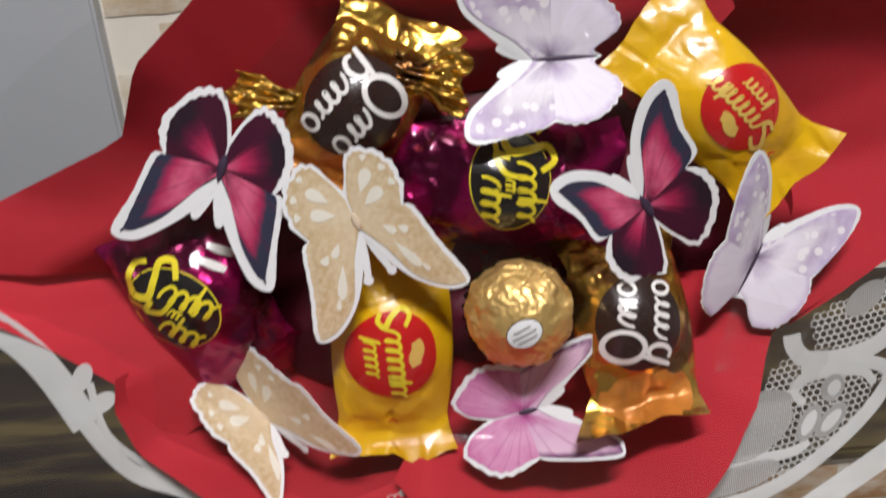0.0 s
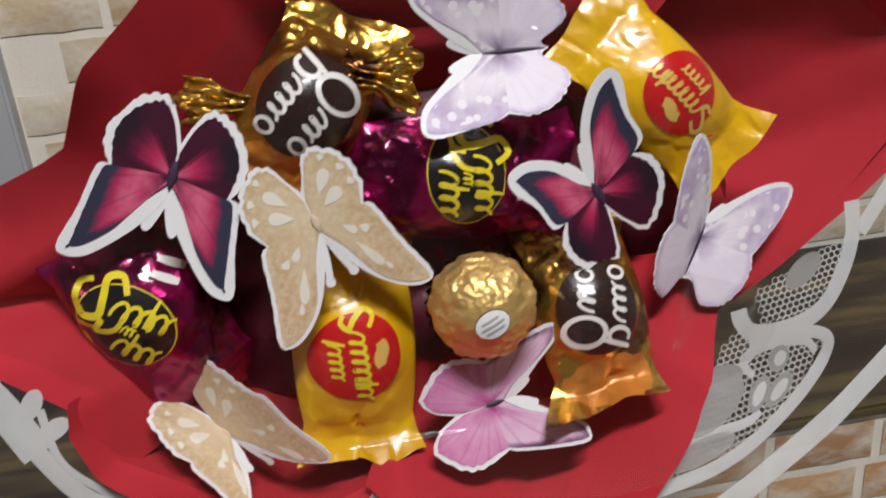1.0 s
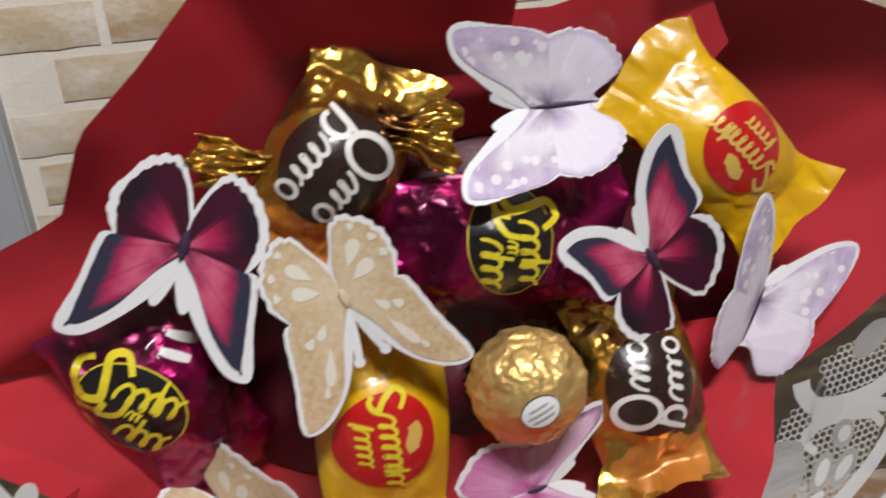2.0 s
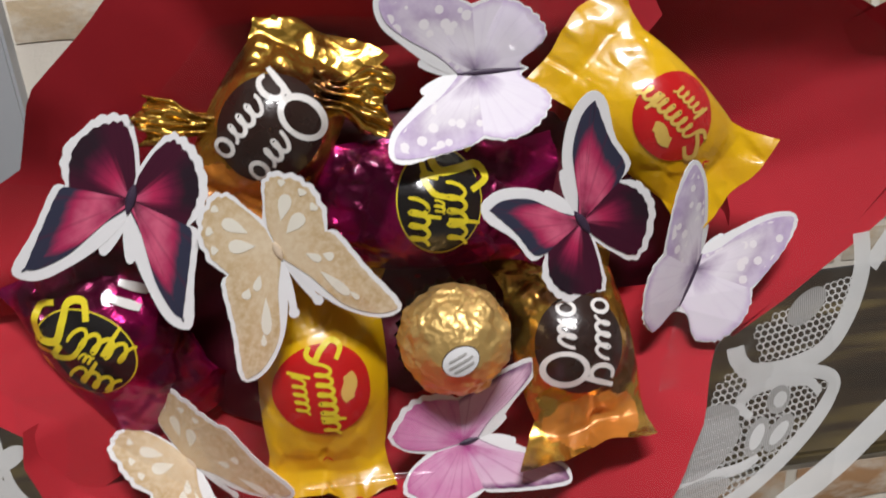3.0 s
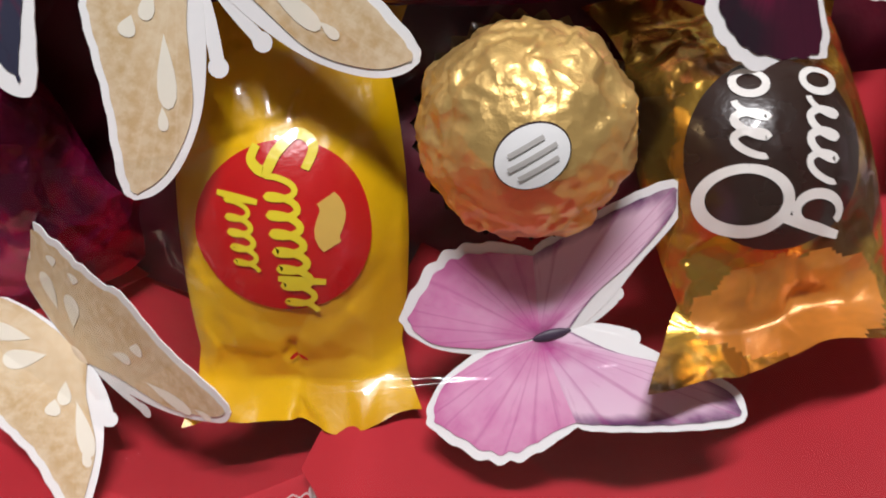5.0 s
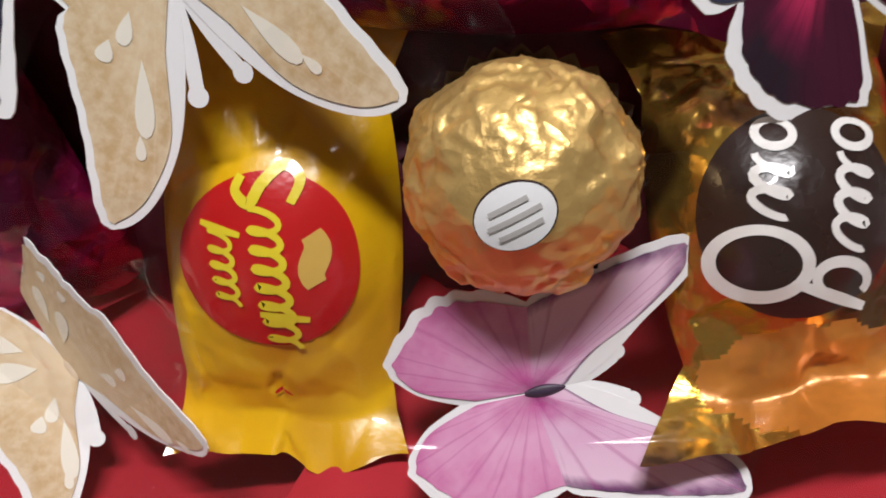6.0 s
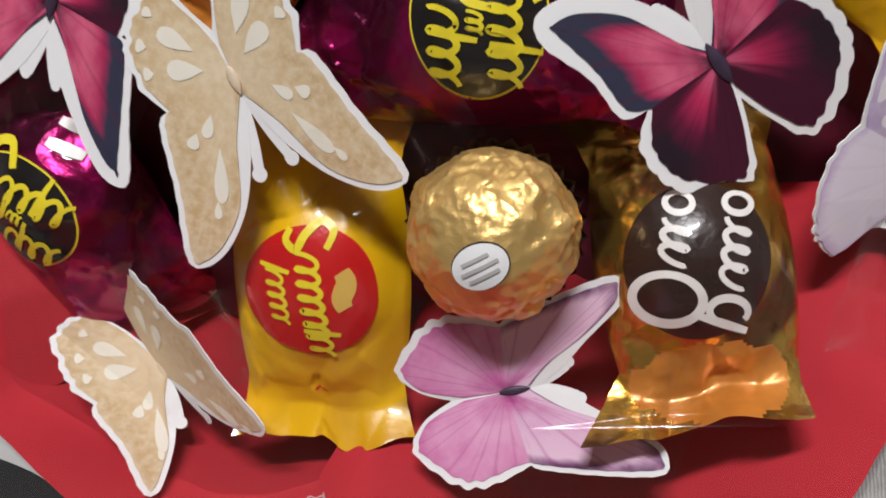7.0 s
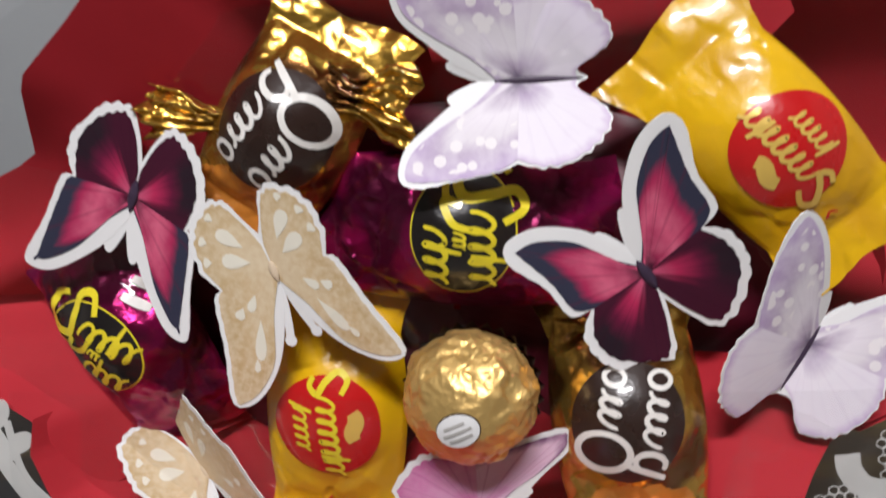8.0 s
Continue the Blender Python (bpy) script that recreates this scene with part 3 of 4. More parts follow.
# ---- wrapped sweets ----
def pack_height(x, y, w, l, h, ball, seed, crease):
    """Front height of a flow-wrapped sweet at (x, y): a ball inside a pinched film bag."""
    ax, ay = abs(x) / w, abs(y) / l
    if ax >= 1 or ay >= 1:
        return 0.0
    pillow = h * 0.78 * (1 - ax ** 2.4) ** 0.75 * (1 - ay ** 2.0) ** 0.9
    r2 = (x * x + (y * 0.92) ** 2) / ball ** 2
    dome = h * 0.85 * (1 - r2) ** 0.7 if r2 < 1 else 0.0
    z = (pillow ** 3 + dome ** 3) ** (1 / 3)
    calm = min(1.0, max(0.0, r2 - 0.55) * 1.6)
    keep = (1 - ax ** 4) * (1 - ay ** 6)
    f1 = facet((x, y, 0), 80, seed) * 1.5
    f2 = facet((x, y * 0.7, 0), 210, seed + 9)
    return z + crease * keep * ((0.16 + calm) * f1 + (0.12 + 0.5 * calm) * f2)


def strip(path, width, lift, zf, wave=0.0):
    """A ribbon along a path in the label's plane, laid over the wrapper."""
    verts, faces = [], []
    n = len(path)
    for i, p in enumerate(path):
        t = (path[min(i + 1, n - 1)] - path[max(i - 1, 0)]).normalized()
        nrm = Vector((-t.y, t.x, 0))
        wd = width * (0.75 + 0.25 * math.sin(i / max(1, n - 1) * math.pi))
        for sgn in (-1, 1):
            q = p + nrm * (sgn * wd / 2)
            verts.append((q.x, q.y, zf(q.x, q.y) + lift + i * 1.2e-6))
    for i in range(n - 1):
        faces.append((2 * i + 1, 2 * i, 2 * i + 2, 2 * i + 3))
    return verts, faces


def patch(shape, lift, zf, rings=10, n=48):
    """A label patch: shape(a) gives its rim, laid over the wrapper."""
    verts, faces = [], []
    c = sum((shape(2 * math.pi * i / n) for i in range(n)), Vector()) / n
    for j in range(rings):
        for i in range(n):
            p = c.lerp(shape(2 * math.pi * i / n), max(0.01, j / (rings - 1)))
            verts.append((p.x, p.y, zf(p.x, p.y) + lift))
    return verts, grid_faces(n, rings, wrap=True)


def arc(cx, cy, rx, ry, a0, a1, n=18):
    return [Vector((cx + rx * math.cos(radians(a0 + (a1 - a0) * i / (n - 1))), cy + ry * math.sin(radians(a0 + (a1 - a0) * i / (n - 1))), 0)) for i in range(n)]


def bar(x, y, hgt, slant=0.15, n=8):
    return [Vector((x + slant * hgt * (i / (n - 1) - 0.5), y + hgt * (i / (n - 1) - 0.5), 0)) for i in range(n)]


def scribble(x0, x1, y, h, loops, lean=0.10, width=0.085):
    """A run of slanted loops, in place of printed writing."""
    n = int(loops * 16)
    path = []
    for i in range(n + 1):
        t = i / n
        a = 2 * math.pi * loops * t
        dy = -0.5 * h * math.cos(a)
        path.append(Vector((x0 + (x1 - x0) * t - 0.30 * (x1 - x0) / loops * math.sin(a) + lean * dy, y + dy, 0)))
    return path, width


MARKS = {
    # plain rings, bows, bars and loops in the colours of the printed emblems: path, width (label radius 1)
    "brown": [(arc(-0.56, 0.34, 0.34, 0.46, 0, 360, 40), 0.13), scribble(-0.04, 0.50, 0.34, 0.34, 2.5, 0.2, 0.09), (arc(0.76, 0.34, 0.14, 0.18, 0, 360, 24), 0.09),
              (bar(-0.80, -0.44, 0.66, 0.2), 0.12), (arc(-0.62, -0.48, 0.18, 0.26, -120, 140, 20), 0.11), scribble(-0.26, 0.60, -0.46, 0.32, 3.5, 0.2, 0.09), (arc(0.84, -0.44, 0.14, 0.18, 0, 360, 24), 0.09)],
    "black": [(spline([(-0.16, 0.62, 0), (-0.36, 0.92, 0), (-0.62, 0.78, 0), (-0.58, 0.40, 0), (-0.56, 0.02, 0), (-0.84, -0.10, 0), (-1.08, 0.16, 0), (-1.10, 0.50, 0), (-0.88, 0.66, 0)], 60, False), 0.15),
              (spline([(-0.92, -0.28, 0), (-0.56, -0.26, 0), (-0.46, -0.02, 0), (-0.50, -0.30, 0), (-0.18, -0.14, 0), (-0.08, 0.12, 0)], 40, False), 0.12),
              scribble(-0.30, 0.84, 0.30, 0.36, 4.5, 0.2), (bar(0.40, 0.44, 0.62, 0.2), 0.08), scribble(-0.02, 0.22, -0.04, 0.18, 2.5, 0.2, 0.05), scribble(-0.06, 0.80, -0.42, 0.34, 3.5, 0.2), (bar(0.24, -0.30, 0.58, 0.2), 0.08)],
    "red": [(spline([(-0.62, 0.40, 0), (-0.86, 0.52, 0), (-1.02, 0.36, 0), (-0.86, 0.12, 0), (-0.66, -0.04, 0), (-0.80, -0.18, 0), (-0.96, -0.10, 0)], 40, False), 0.12), scribble(-0.56, 1.00, 0.10, 0.32, 7.5, 0.25, 0.085),
            (bar(0.62, 0.16, 0.52, 0.25), 0.09), (bar(-0.42, -0.40, 0.46, 0.35), 0.08), scribble(-0.36, 0.42, -0.42, 0.26, 4.5, 0.25, 0.065)],
}


def sweet(name, label, wrap, kind, pose_m, w, l, h, ball, crimp, turn, radius, off, seed, crease=0.0016, marks_m=None, flare=0.22, curl=0.5, lean=0.0):
    ob = thing(name, pose_m, label, "wrapped sweet", "wrapped sweets in the bouquet")
    nx, ny = 60, 96
    front, back, flat = [], [], l + crimp

    def zf(x, y):
        return pack_height(x, y, w * (1 - 0.16 * (abs(y) / l) ** 2), l, h, ball, seed, crease)

    for j in range(ny):
        y = -flat + 2 * flat * j / (ny - 1)
        q = min(1.0, abs(y) / l)
        out = max(0.0, abs(y) - l * 0.8) / (flat - l * 0.8)
        ww = w * (1 - 0.16 * q * q + flare * out)
        for i in range(nx):
            s = -1 + 2 * i / (nx - 1)
            x = ww * s + (lean * out if y < 0 else 0.0)
            fin = 0.0
            if out > 0:
                fin = out * (0.0045 * noise.noise(Vector((x * 60, seed, y * 30))) + 0.0025 * facet((x, y * 0.5, 0), 120, seed + 3) + (curl if y < 0 else -0.5) * out * 0.006)
            z = zf(x, y) if abs(y) < l else 0.0
            yy = y * (1 + out * 0.10 * noise.noise(Vector((s * 1.6, seed * 3.0, 0 if y > 0 else 5))))
            front.append((x, yy, z + fin + 0.0001))
            back.append((x, yy, -0.75 * z + fin - 0.0001))
    f = grid_faces(nx, ny)
    verts, faces = join([(front, f), (back, [q[::-1] for q in f])])
    me = mesh_of("wrapper", verts, faces, wrap)
    if kind == "brown":     # the lower end is printed orange
        me.materials.append(ORANGE_INK)
        for q in me.polygons:
            if (q.center.x / (0.80 * w)) ** 2 + ((q.center.y + 0.92 * l) / (0.30 * l)) ** 2 + 0.12 * math.sin(q.center.x * 900) < 1:
                q.material_index = 1
    piece("wrapper", me, ob)
    rot2 = Matrix.Rotation(radians(turn), 3, "Z")

    def put(p):
        q = rot2 @ (Vector((p.x, p.y, 0)) * radius)
        return Vector((q.x + off[0], q.y + off[1], 0))

    ink = {"brown": BROWN_INK, "black": BLACK_INK, "red": RED_INK}[kind]

    def rim(a, g=1.0):
        if kind == "red":      # rounded heart
            x = 0.98 * math.sin(a)
            y = 1.02 * math.cos(a) + 0.10 * abs(math.sin(a)) ** 1.5
            return put(Vector((x * g, y * g, 0)))
        if kind == "black":
            return put(Vector((0.98 * math.cos(a) * g, 0.80 * math.sin(a) * g, 0)))
        return put(Vector((1.08 * math.cos(a) * g, 0.98 * math.sin(a) * g, 0)))

    if kind == "black":
        piece("emblem_rim", mesh_of("emblem_rim", *patch(lambda a: rim(a, 1.03), 0.00025, zf), YELLOW_INK), ob, "thin yellow rim of the emblem")
    piece("emblem", mesh_of("emblem", *patch(rim, 0.00045, zf), ink), ob)
    for path, wd in MARKS[kind]:
        piece("emblem_bar", mesh_of("emblem_bar", *strip([put(p) for p in path], wd * radius * 1.05, 0.0007, zf), marks_m), ob)
    if kind == "red":
        flag = [put(Vector((-0.28 + 0.56 * i / 9, 0.58 + 0.05 * math.sin(i / 9 * 6), 0))) for i in range(10)]
        for sgn in (-1, 1):     # small printed chevron near the fin
            line = [Vector((sgn * 0.0016 * i / 5, -0.86 * l + 0.0012 - 0.0014 * i / 5, 0)) for i in range(6)]
            piece("printed_chevron", mesh_of("printed_chevron", *strip(line, 0.0007, 0.0012, zf), RED_INK), ob)
        piece("emblem_flag", mesh_of("emblem_flag", *strip(flag, 0.30 * radius, 0.0007, zf), GOLD_INK), ob, "small gold flag on the emblem")
    if kind == "black":
        for k in (0.0, 0.30):     # small white maker's bars beside the emblem
            line = [put(Vector((0.10 + 0.55 * i / 9, 1.16 + k, 0))) for i in range(10)]
            piece("maker_bar", mesh_of("maker_bar", *strip(line, 0.16 * radius, 0.0007, zf), WHITE_INK), ob, "short white printed bar")
    return ob


def tail(ob, wrap, root, tip, wide, seed):
    """A twisted, crumpled end of a wrapper, from root to tip on the bouquet's open side."""
    inv = ob.matrix_basis.inverted() @ FACE
    a, b = inv @ Vector(root), inv @ Vector(tip)
    t = (b - a).normalized()
    nrm = Vector((0, 0, 1)).cross(t).normalized()
    nx, ny, vs = 26, 34, []
    for j in range(ny):
        s = j / (ny - 1)
        w = wide * (1.0 - 0.55 * math.sin(math.pi * min(1, s * 1.5)) + 0.25 * s)
        for i in range(nx):
            k = -1 + 2 * i / (nx - 1)
            p = a.lerp(b, s * (1 + 0.08 * math.sin(k * 5 + seed))) + nrm * (w * k)
            p.z += 0.0045 * facet((k * 0.02, s * 0.03, 0), 130, seed) + 0.003 * abs(math.sin(k * 7 + s * 4 + seed)) - 0.002 * k * k
            vs.append(p)
    me = mesh_of("wrapper_end", vs, grid_faces(nx, ny, flip=True), wrap)
    end = piece("wrapper_end", me, ob)
    md = end.modifiers.new("thickness", "SOLIDIFY")
    md.thickness = 0.00015


sweet("wrapped_sweet", "yellow film-wrapped sweet with a red heart emblem", YELLOW_WRAP, "red", on_face(-0.0390, -0.0125, -0.0140, -5), 0.0205, 0.030, 0.0108, 0.0185, 0.0070, -84, 0.0150, (-0.001, -0.001), 1.3, crease=0.0012, marks_m=YELLOW_INK, flare=0.22, curl=0.9)
sweet("wrapped_sweet", "gold film-wrapped sweet with a dark brown emblem", GOLD_WRAP, "brown", on_face(0.0416, -0.0122, -0.0085, 5, -13), 0.0200, 0.0268, 0.0135, 0.0185, 0.0055, 75, 0.0144, (0.000, 0.000), 4.1, crease=0.0026, marks_m=WHITE_INK, flare=0.30, curl=1.6, lean=-0.005)
sweet("wrapped_sweet", "magenta foil-wrapped sweet with a black and yellow emblem", MAGENTA_WRAP, "black", on_face(-0.1020, 0.0100, -0.0225, 28), 0.0205, 0.030, 0.0135, 0.0185, 0.009, -58, 0.0160, (-0.0068, 0.0015), 7.7, crease=0.0030, marks_m=YELLOW_INK, curl=-1.8)
sweet("wrapped_sweet", "magenta foil-wrapped sweet lying across behind a foil ball", MAGENTA_WRAP, "black", on_face(-0.0010, 0.0395, -0.0095, 84), 0.0205, 0.032, 0.0140, 0.0185, 0.008, 182, 0.0160, (0.0016, -0.0038), 2.9, crease=0.0030, marks_m=YELLOW_INK)
crumpled = sweet("wrapped_sweet", "gold film-wrapped sweet with crumpled ends and brown emblem", GOLD_WRAP, "brown", on_face(-0.0430, 0.0680, -0.0090, -34), 0.0190, 0.024, 0.0140, 0.0180, 0.010, 257, 0.0150, (0.0, 0.000), 5.5, crease=0.0030, marks_m=WHITE_INK, flare=0.30)
sweet("wrapped_sweet", "yellow film-wrapped sweet with creased pointed ends", YELLOW_WRAP, "red", on_face(0.0770, 0.0570, -0.0140, 40), 0.0190, 0.027, 0.0115, 0.0180, 0.011, 92, 0.0140, (0.0030, -0.0030), 8.2, crease=0.0012, marks_m=GOLD_INK, flare=0.38)


tail(crumpled, GOLD_WRAP, (-0.054, 0.070, -0.008), (-0.080, 0.0745, -0.006), 0.0060, 2.0)
tail(crumpled, GOLD_WRAP, (-0.030, 0.076, -0.004), (-0.008, 0.0715, -0.003), 0.0085, 5.0)


# ---- foil ball ----
def foil_ball(u, v, d, r):
    ob = thing("foil_ball", on_face(u, v, d, 0), "round sweet wrapped in crumpled gold foil in a brown paper cup", "foil-wrapped sweet")
    bm = bmesh.new()
    bmesh.ops.create_icosphere(bm, subdivisions=6, radius=1)
    axis = Vector((-0.085, -0.16, 1)).normalized()

    def radius_at(n):
        calm = max(0.15, min(1.0, (n - axis).length * 1.6 - 0.45))
        return r * (1 + calm * (0.075 * facet(n, 1.9, 2.0) + 0.090 * facet(n, 3.3, 5.0) + 0.030 * facet(n, 7.0, 8.0) + 0.005 * noise.noise(n * 15)))

    for vtx in bm.verts:
        n = vtx.co.normalized()
        vtx.co = n * radius_at(n)
        vtx.co.z *= 0.94
    for f in bm.faces:
        f.smooth = True
    part("foil", bm, GOLD_FOIL, ob)

    ax = Vector((0.90, 0.42, 0)); ax = (ax - axis * ax.dot(axis)).normalized()
    ay = axis.cross(ax)

    def disc(rx, ry, lift, n=40, rings=6):
        vs = []
        for j in range(rings):
            for i in range(n):
                a = 2 * math.pi * i / n
                q = max(0.01, j / (rings - 1))
                dirn = (axis + ax * (q * rx * math.cos(a)) + ay * (q * ry * math.sin(a))).normalized()
                p = dirn * (r * 1.034 + lift)
                vs.append((p.x, p.y, p.z * 0.94))
        return vs, grid_faces(n, rings, wrap=True)

    # Thin dark ring stands in for the shadow round the sticker.
    piece("sticker_shade", mesh_of("sticker_shade", *disc(0.345, 0.275, 0.0002), BROWN_PAPER), ob, "thin dark ring for the shade round the sticker")
    piece("sticker", mesh_of("sticker", *disc(0.325, 0.255, 0.0005), CARD), ob, "small white oval sticker")
    for row, half in ((0.10, 0.16), (0.0, 0.22), (-0.10, 0.18)):
        vs = []
        for i in range(10):
            t = -half + 2 * half * i / 9
            for s in (-0.020, 0.020):
                dirn = (axis + ax * t + ay * (row + s)).normalized()
                p = dirn * (r * 1.034 + 0.0008)
                vs.append((p.x, p.y, p.z * 0.94))
        piece("sticker_bar", mesh_of("sticker_bar", vs, [(2 * i, 2 * i + 2, 2 * i + 3, 2 * i + 1) for i in range(9)], GREY_INK), ob)
    # fluted cup behind the ball
    n, vs = 120, []
    for j in range(8):
        s = j / 7
        z = -0.95 * r + 0.72 * r * s
        for i in range(n):
            a = 2 * math.pi * i / n
            rad = r * (0.76 + 0.30 * s) + 0.0006 * (0.3 + s) * math.sin(a * 30)
            vs.append((rad * math.cos(a), rad * math.sin(a), z))
    piece("paper_cup", mesh_of("paper_cup", vs, grid_faces(n, 8, wrap=True), BROWN_PAPER), ob, "dark brown pleated paper cup")
    return ob


foil_ball(0.0024, -0.0012, 0.0040, 0.0168)


# ---- black box before the counter ----
# Plain box added to fill the black area left of the counter's front.
def black_box(x0, y0, x1, y1, top):
    ob = thing("black_box", Matrix.Translation(((x0 + x1) / 2, (y0 + y1) / 2, floor_z)), "plain black box added before the counter's left end", "case")
    w, d, h = (x1 - x0) / 2, (y1 - y0) / 2, top - floor_z
    for name, dims in (("body", (-w, -d, 0.0, w, d, h - 0.034)), ("upper_block", (-w - 0.002, -d - 0.002, h - 0.032, w + 0.002, d + 0.002, h)), ("front_block", (-0.02, -d - 0.010, h - 0.060, 0.02, -d - 0.001, h - 0.020))):
        bm = box(bmesh.new(), *dims, 0.003)
        me = bpy.data.meshes.new(name)
        bm.to_mesh(me)
        bm.free()
        me.materials.append(BLACK_FILL)
        piece(name, me, ob)


black_box(-0.62, 0.082, -0.135, 0.148, -0.177)


# ---- clear film with printed lace ----
def film_mat():
    m = bpy.data.materials.new("clear_film")
    m.use_nodes = True
    nt = m.node_tree
    nt.nodes.clear()
    out = nt.nodes.new("ShaderNodeOutputMaterial")
    mixer = nt.nodes.new("ShaderNodeMixShader")
    clear = nt.nodes.new("ShaderNodeBsdfTransparent")
    clear.inputs[0].default_value = (0.97, 0.97, 0.97, 1)
    gloss = nt.nodes.new("ShaderNodeBsdfGlossy")
    gloss.inputs["Roughness"].default_value = 0.09
    fres = nt.nodes.new("ShaderNodeFresnel")
    fres.inputs[0].default_value = 1.45
    b = nt.nodes.new("ShaderNodeBump")
    b.inputs["Strength"].default_value, b.inputs["Distance"].default_value = 0.12, 0.002
    nt.links.new(grain(nt, 45, 2), b.inputs["Height"])
    nt.links.new(b.outputs[0], gloss.inputs["Normal"])
    nt.links.new(fres.outputs[0], mixer.inputs[0])
    nt.links.new(clear.outputs[0], mixer.inputs[1])
    nt.links.new(gloss.outputs[0], mixer.inputs[2])
    nt.links.new(mixer.outputs[0], out.inputs[0])
    return m


FILM = film_mat()


def sheer(m, share):
    """Lets part of the light through a printed surface, as thin white ink does."""
    nt = m.node_tree
    p, out = nt.nodes["Principled BSDF"], nt.nodes["Material Output"]
    t, mx = nt.nodes.new("ShaderNodeBsdfTransparent"), nt.nodes.new("ShaderNodeMixShader")
    mx.inputs[0].default_value = share
    nt.links.new(p.outputs[0], mx.inputs[1])
    nt.links.new(t.outputs[0], mx.inputs[2])
    nt.links.new(mx.outputs[0], out.inputs[0])
    return m


LACE = sheer(surface("white_lace_print", (0.70, 0.71, 0.69), 0.4, 0, 0.06, 120, 1500, 0.05, 0.0003), 0.18)


def ribbed_mat():
    """Finely ribbed, half-dense lace fill."""
    m, nt, p = nodes_of("ribbed_lace_print")
    w = nt.nodes.new("ShaderNodeTexWave")
    w.inputs["Scale"].default_value, w.inputs["Distortion"].default_value, w.inputs["Detail Scale"].default_value = 420, 2.0, 1.0
    nt.links.new(nt.nodes.new("ShaderNodeTexCoord").outputs["Object"], w.inputs["Vector"])
    nt.links.new(ramp(nt, w.outputs["Fac"], [(0.2, (0.36, 0.36, 0.34)), (0.7, (0.62, 0.62, 0.60))]), p.inputs["Base Color"])
    p.inputs["Roughness"].default_value = 0.45
    return m


RIBBED = sheer(ribbed_mat(), 0.42)


def film_d(u, v):
    """How far the film stands out of the bouquet's open side."""
    r = math.hypot(u, v * 1.4)
    return -0.006 + 0.22 * min(0.06, max(0.0, -v - 0.045)) - 0.05 * max(0.0, r - 0.13) + 0.0012 * noise.noise(Vector((u * 30, v * 30, 2.0)))


def film_skirt():
    """The film that stands out all round beyond the red paper."""
    n, rings, vs = 120, 12, []
    for j in range(rings):
        s = j / (rings - 1)
        for i in range(n):
            a = 2 * math.pi * i / n
            ru, rv = 0.085 + 0.105 * s, 0.050 + 0.072 * s
            u, v = ru * math.cos(a), rv * math.sin(a) + 0.006
            vs.append((u, v, film_d(u, v) - 0.0010 - 0.012 * (1 - s)))
    ob = piece("clear_film", mesh_of("clear_film", vs, grid_faces(n, rings, wrap=True), FILM), bouquet, "clear glossy film printed with white lace")
    ob.visible_shadow = False
    return ob


film = film_skirt()


def lace_strip(name, points, width, material=LACE, lift=0.0, n=60, taper=0.0):
    path = spline([(x, y, 0) for x, y in points], n, closed=False)
    vs = []
    for i, p in enumerate(path):
        t = (path[min(i + 1, n - 1)] - path[max(i - 1, 0)]).normalized()
        nrm = Vector((-t.y, t.x, 0))
        w = width * (1 - taper * abs(2 * i / (n - 1) - 1) ** 2)
        for k in (-1, 0, 1):
            q = p + nrm * (k * w / 2)
            vs.append((q.x, q.y, film_d(q.x, q.y) + lift + (0.0002 if k == 0 else 0.0)))
    return piece(name, mesh_of(name, vs, grid_faces(3, n, flip=True), material), film)


def lace_blob(name, u, v, a, b, turn, material=LACE, lift=0.0002, pinch=0.0):
    """A petal or dot of dense lace."""
    n, rings, vs = 28, 5, []
    c, s = math.cos(radians(turn)), math.sin(radians(turn))
    for j in range(rings):
        q = max(0.02, j / (rings - 1))
        for i in range(n):
            t = 2 * math.pi * i / n
            x, y = a * math.cos(t) * q, b * math.sin(t) * q * (1 - pinch * math.cos(t))
            p, w = u + c * x - s * y, v + s * x + c * y
            vs.append((p, w, film_d(p, w) + lift))
    return piece(name, mesh_of(name, vs, grid_faces(n, rings, wrap=True), material), film)


def inside(p, poly):
    hit = False
    for i in range(len(poly)):
        (x0, y0), (x1, y1) = poly[i - 1], poly[i]
        if (y0 > p[1]) != (y1 > p[1]) and p[0] < (x1 - x0) * (p[1] - y0) / (y1 - y0) + x0:
            hit = not hit
    return hit


def lace_net(name, poly, cell, turn):
    """A net of rounded holes."""
    vs, fs = [], []
    c, s = math.cos(radians(turn)), math.sin(radians(turn))
    cu = sum(p[0] for p in poly) / len(poly)
    cv = sum(p[1] for p in poly) / len(poly)
    m = 30
    for j in range(-m, m):
        for i in range(-m, m):
            x, y = (i + 0.5 * (j % 2)) * cell, j * cell * 0.86
            u, v = cu + c * x - s * y, cv + s * x + c * y
            if not inside((u, v), poly):
                continue
            base, d = len(vs), film_d(u, v) - 0.0001
            for rad in (0.585, 0.43):
                for k in range(6):
                    a = radians(60 * k + 30 + turn)
                    vs.append((u + cell * rad * math.cos(a) * (1.0 if rad > 0.5 else 1.05), v + cell * rad * math.sin(a), d))
            fs += [(base + k, base + (k + 1) % 6, base + 6 + (k + 1) % 6, base + 6 + k) for k in range(6)]
    ob = piece(name, mesh_of(name, vs, fs, LACE, smooth=False), film, "fine white lace net")
    ob["kind"] = "stuff"
    return ob


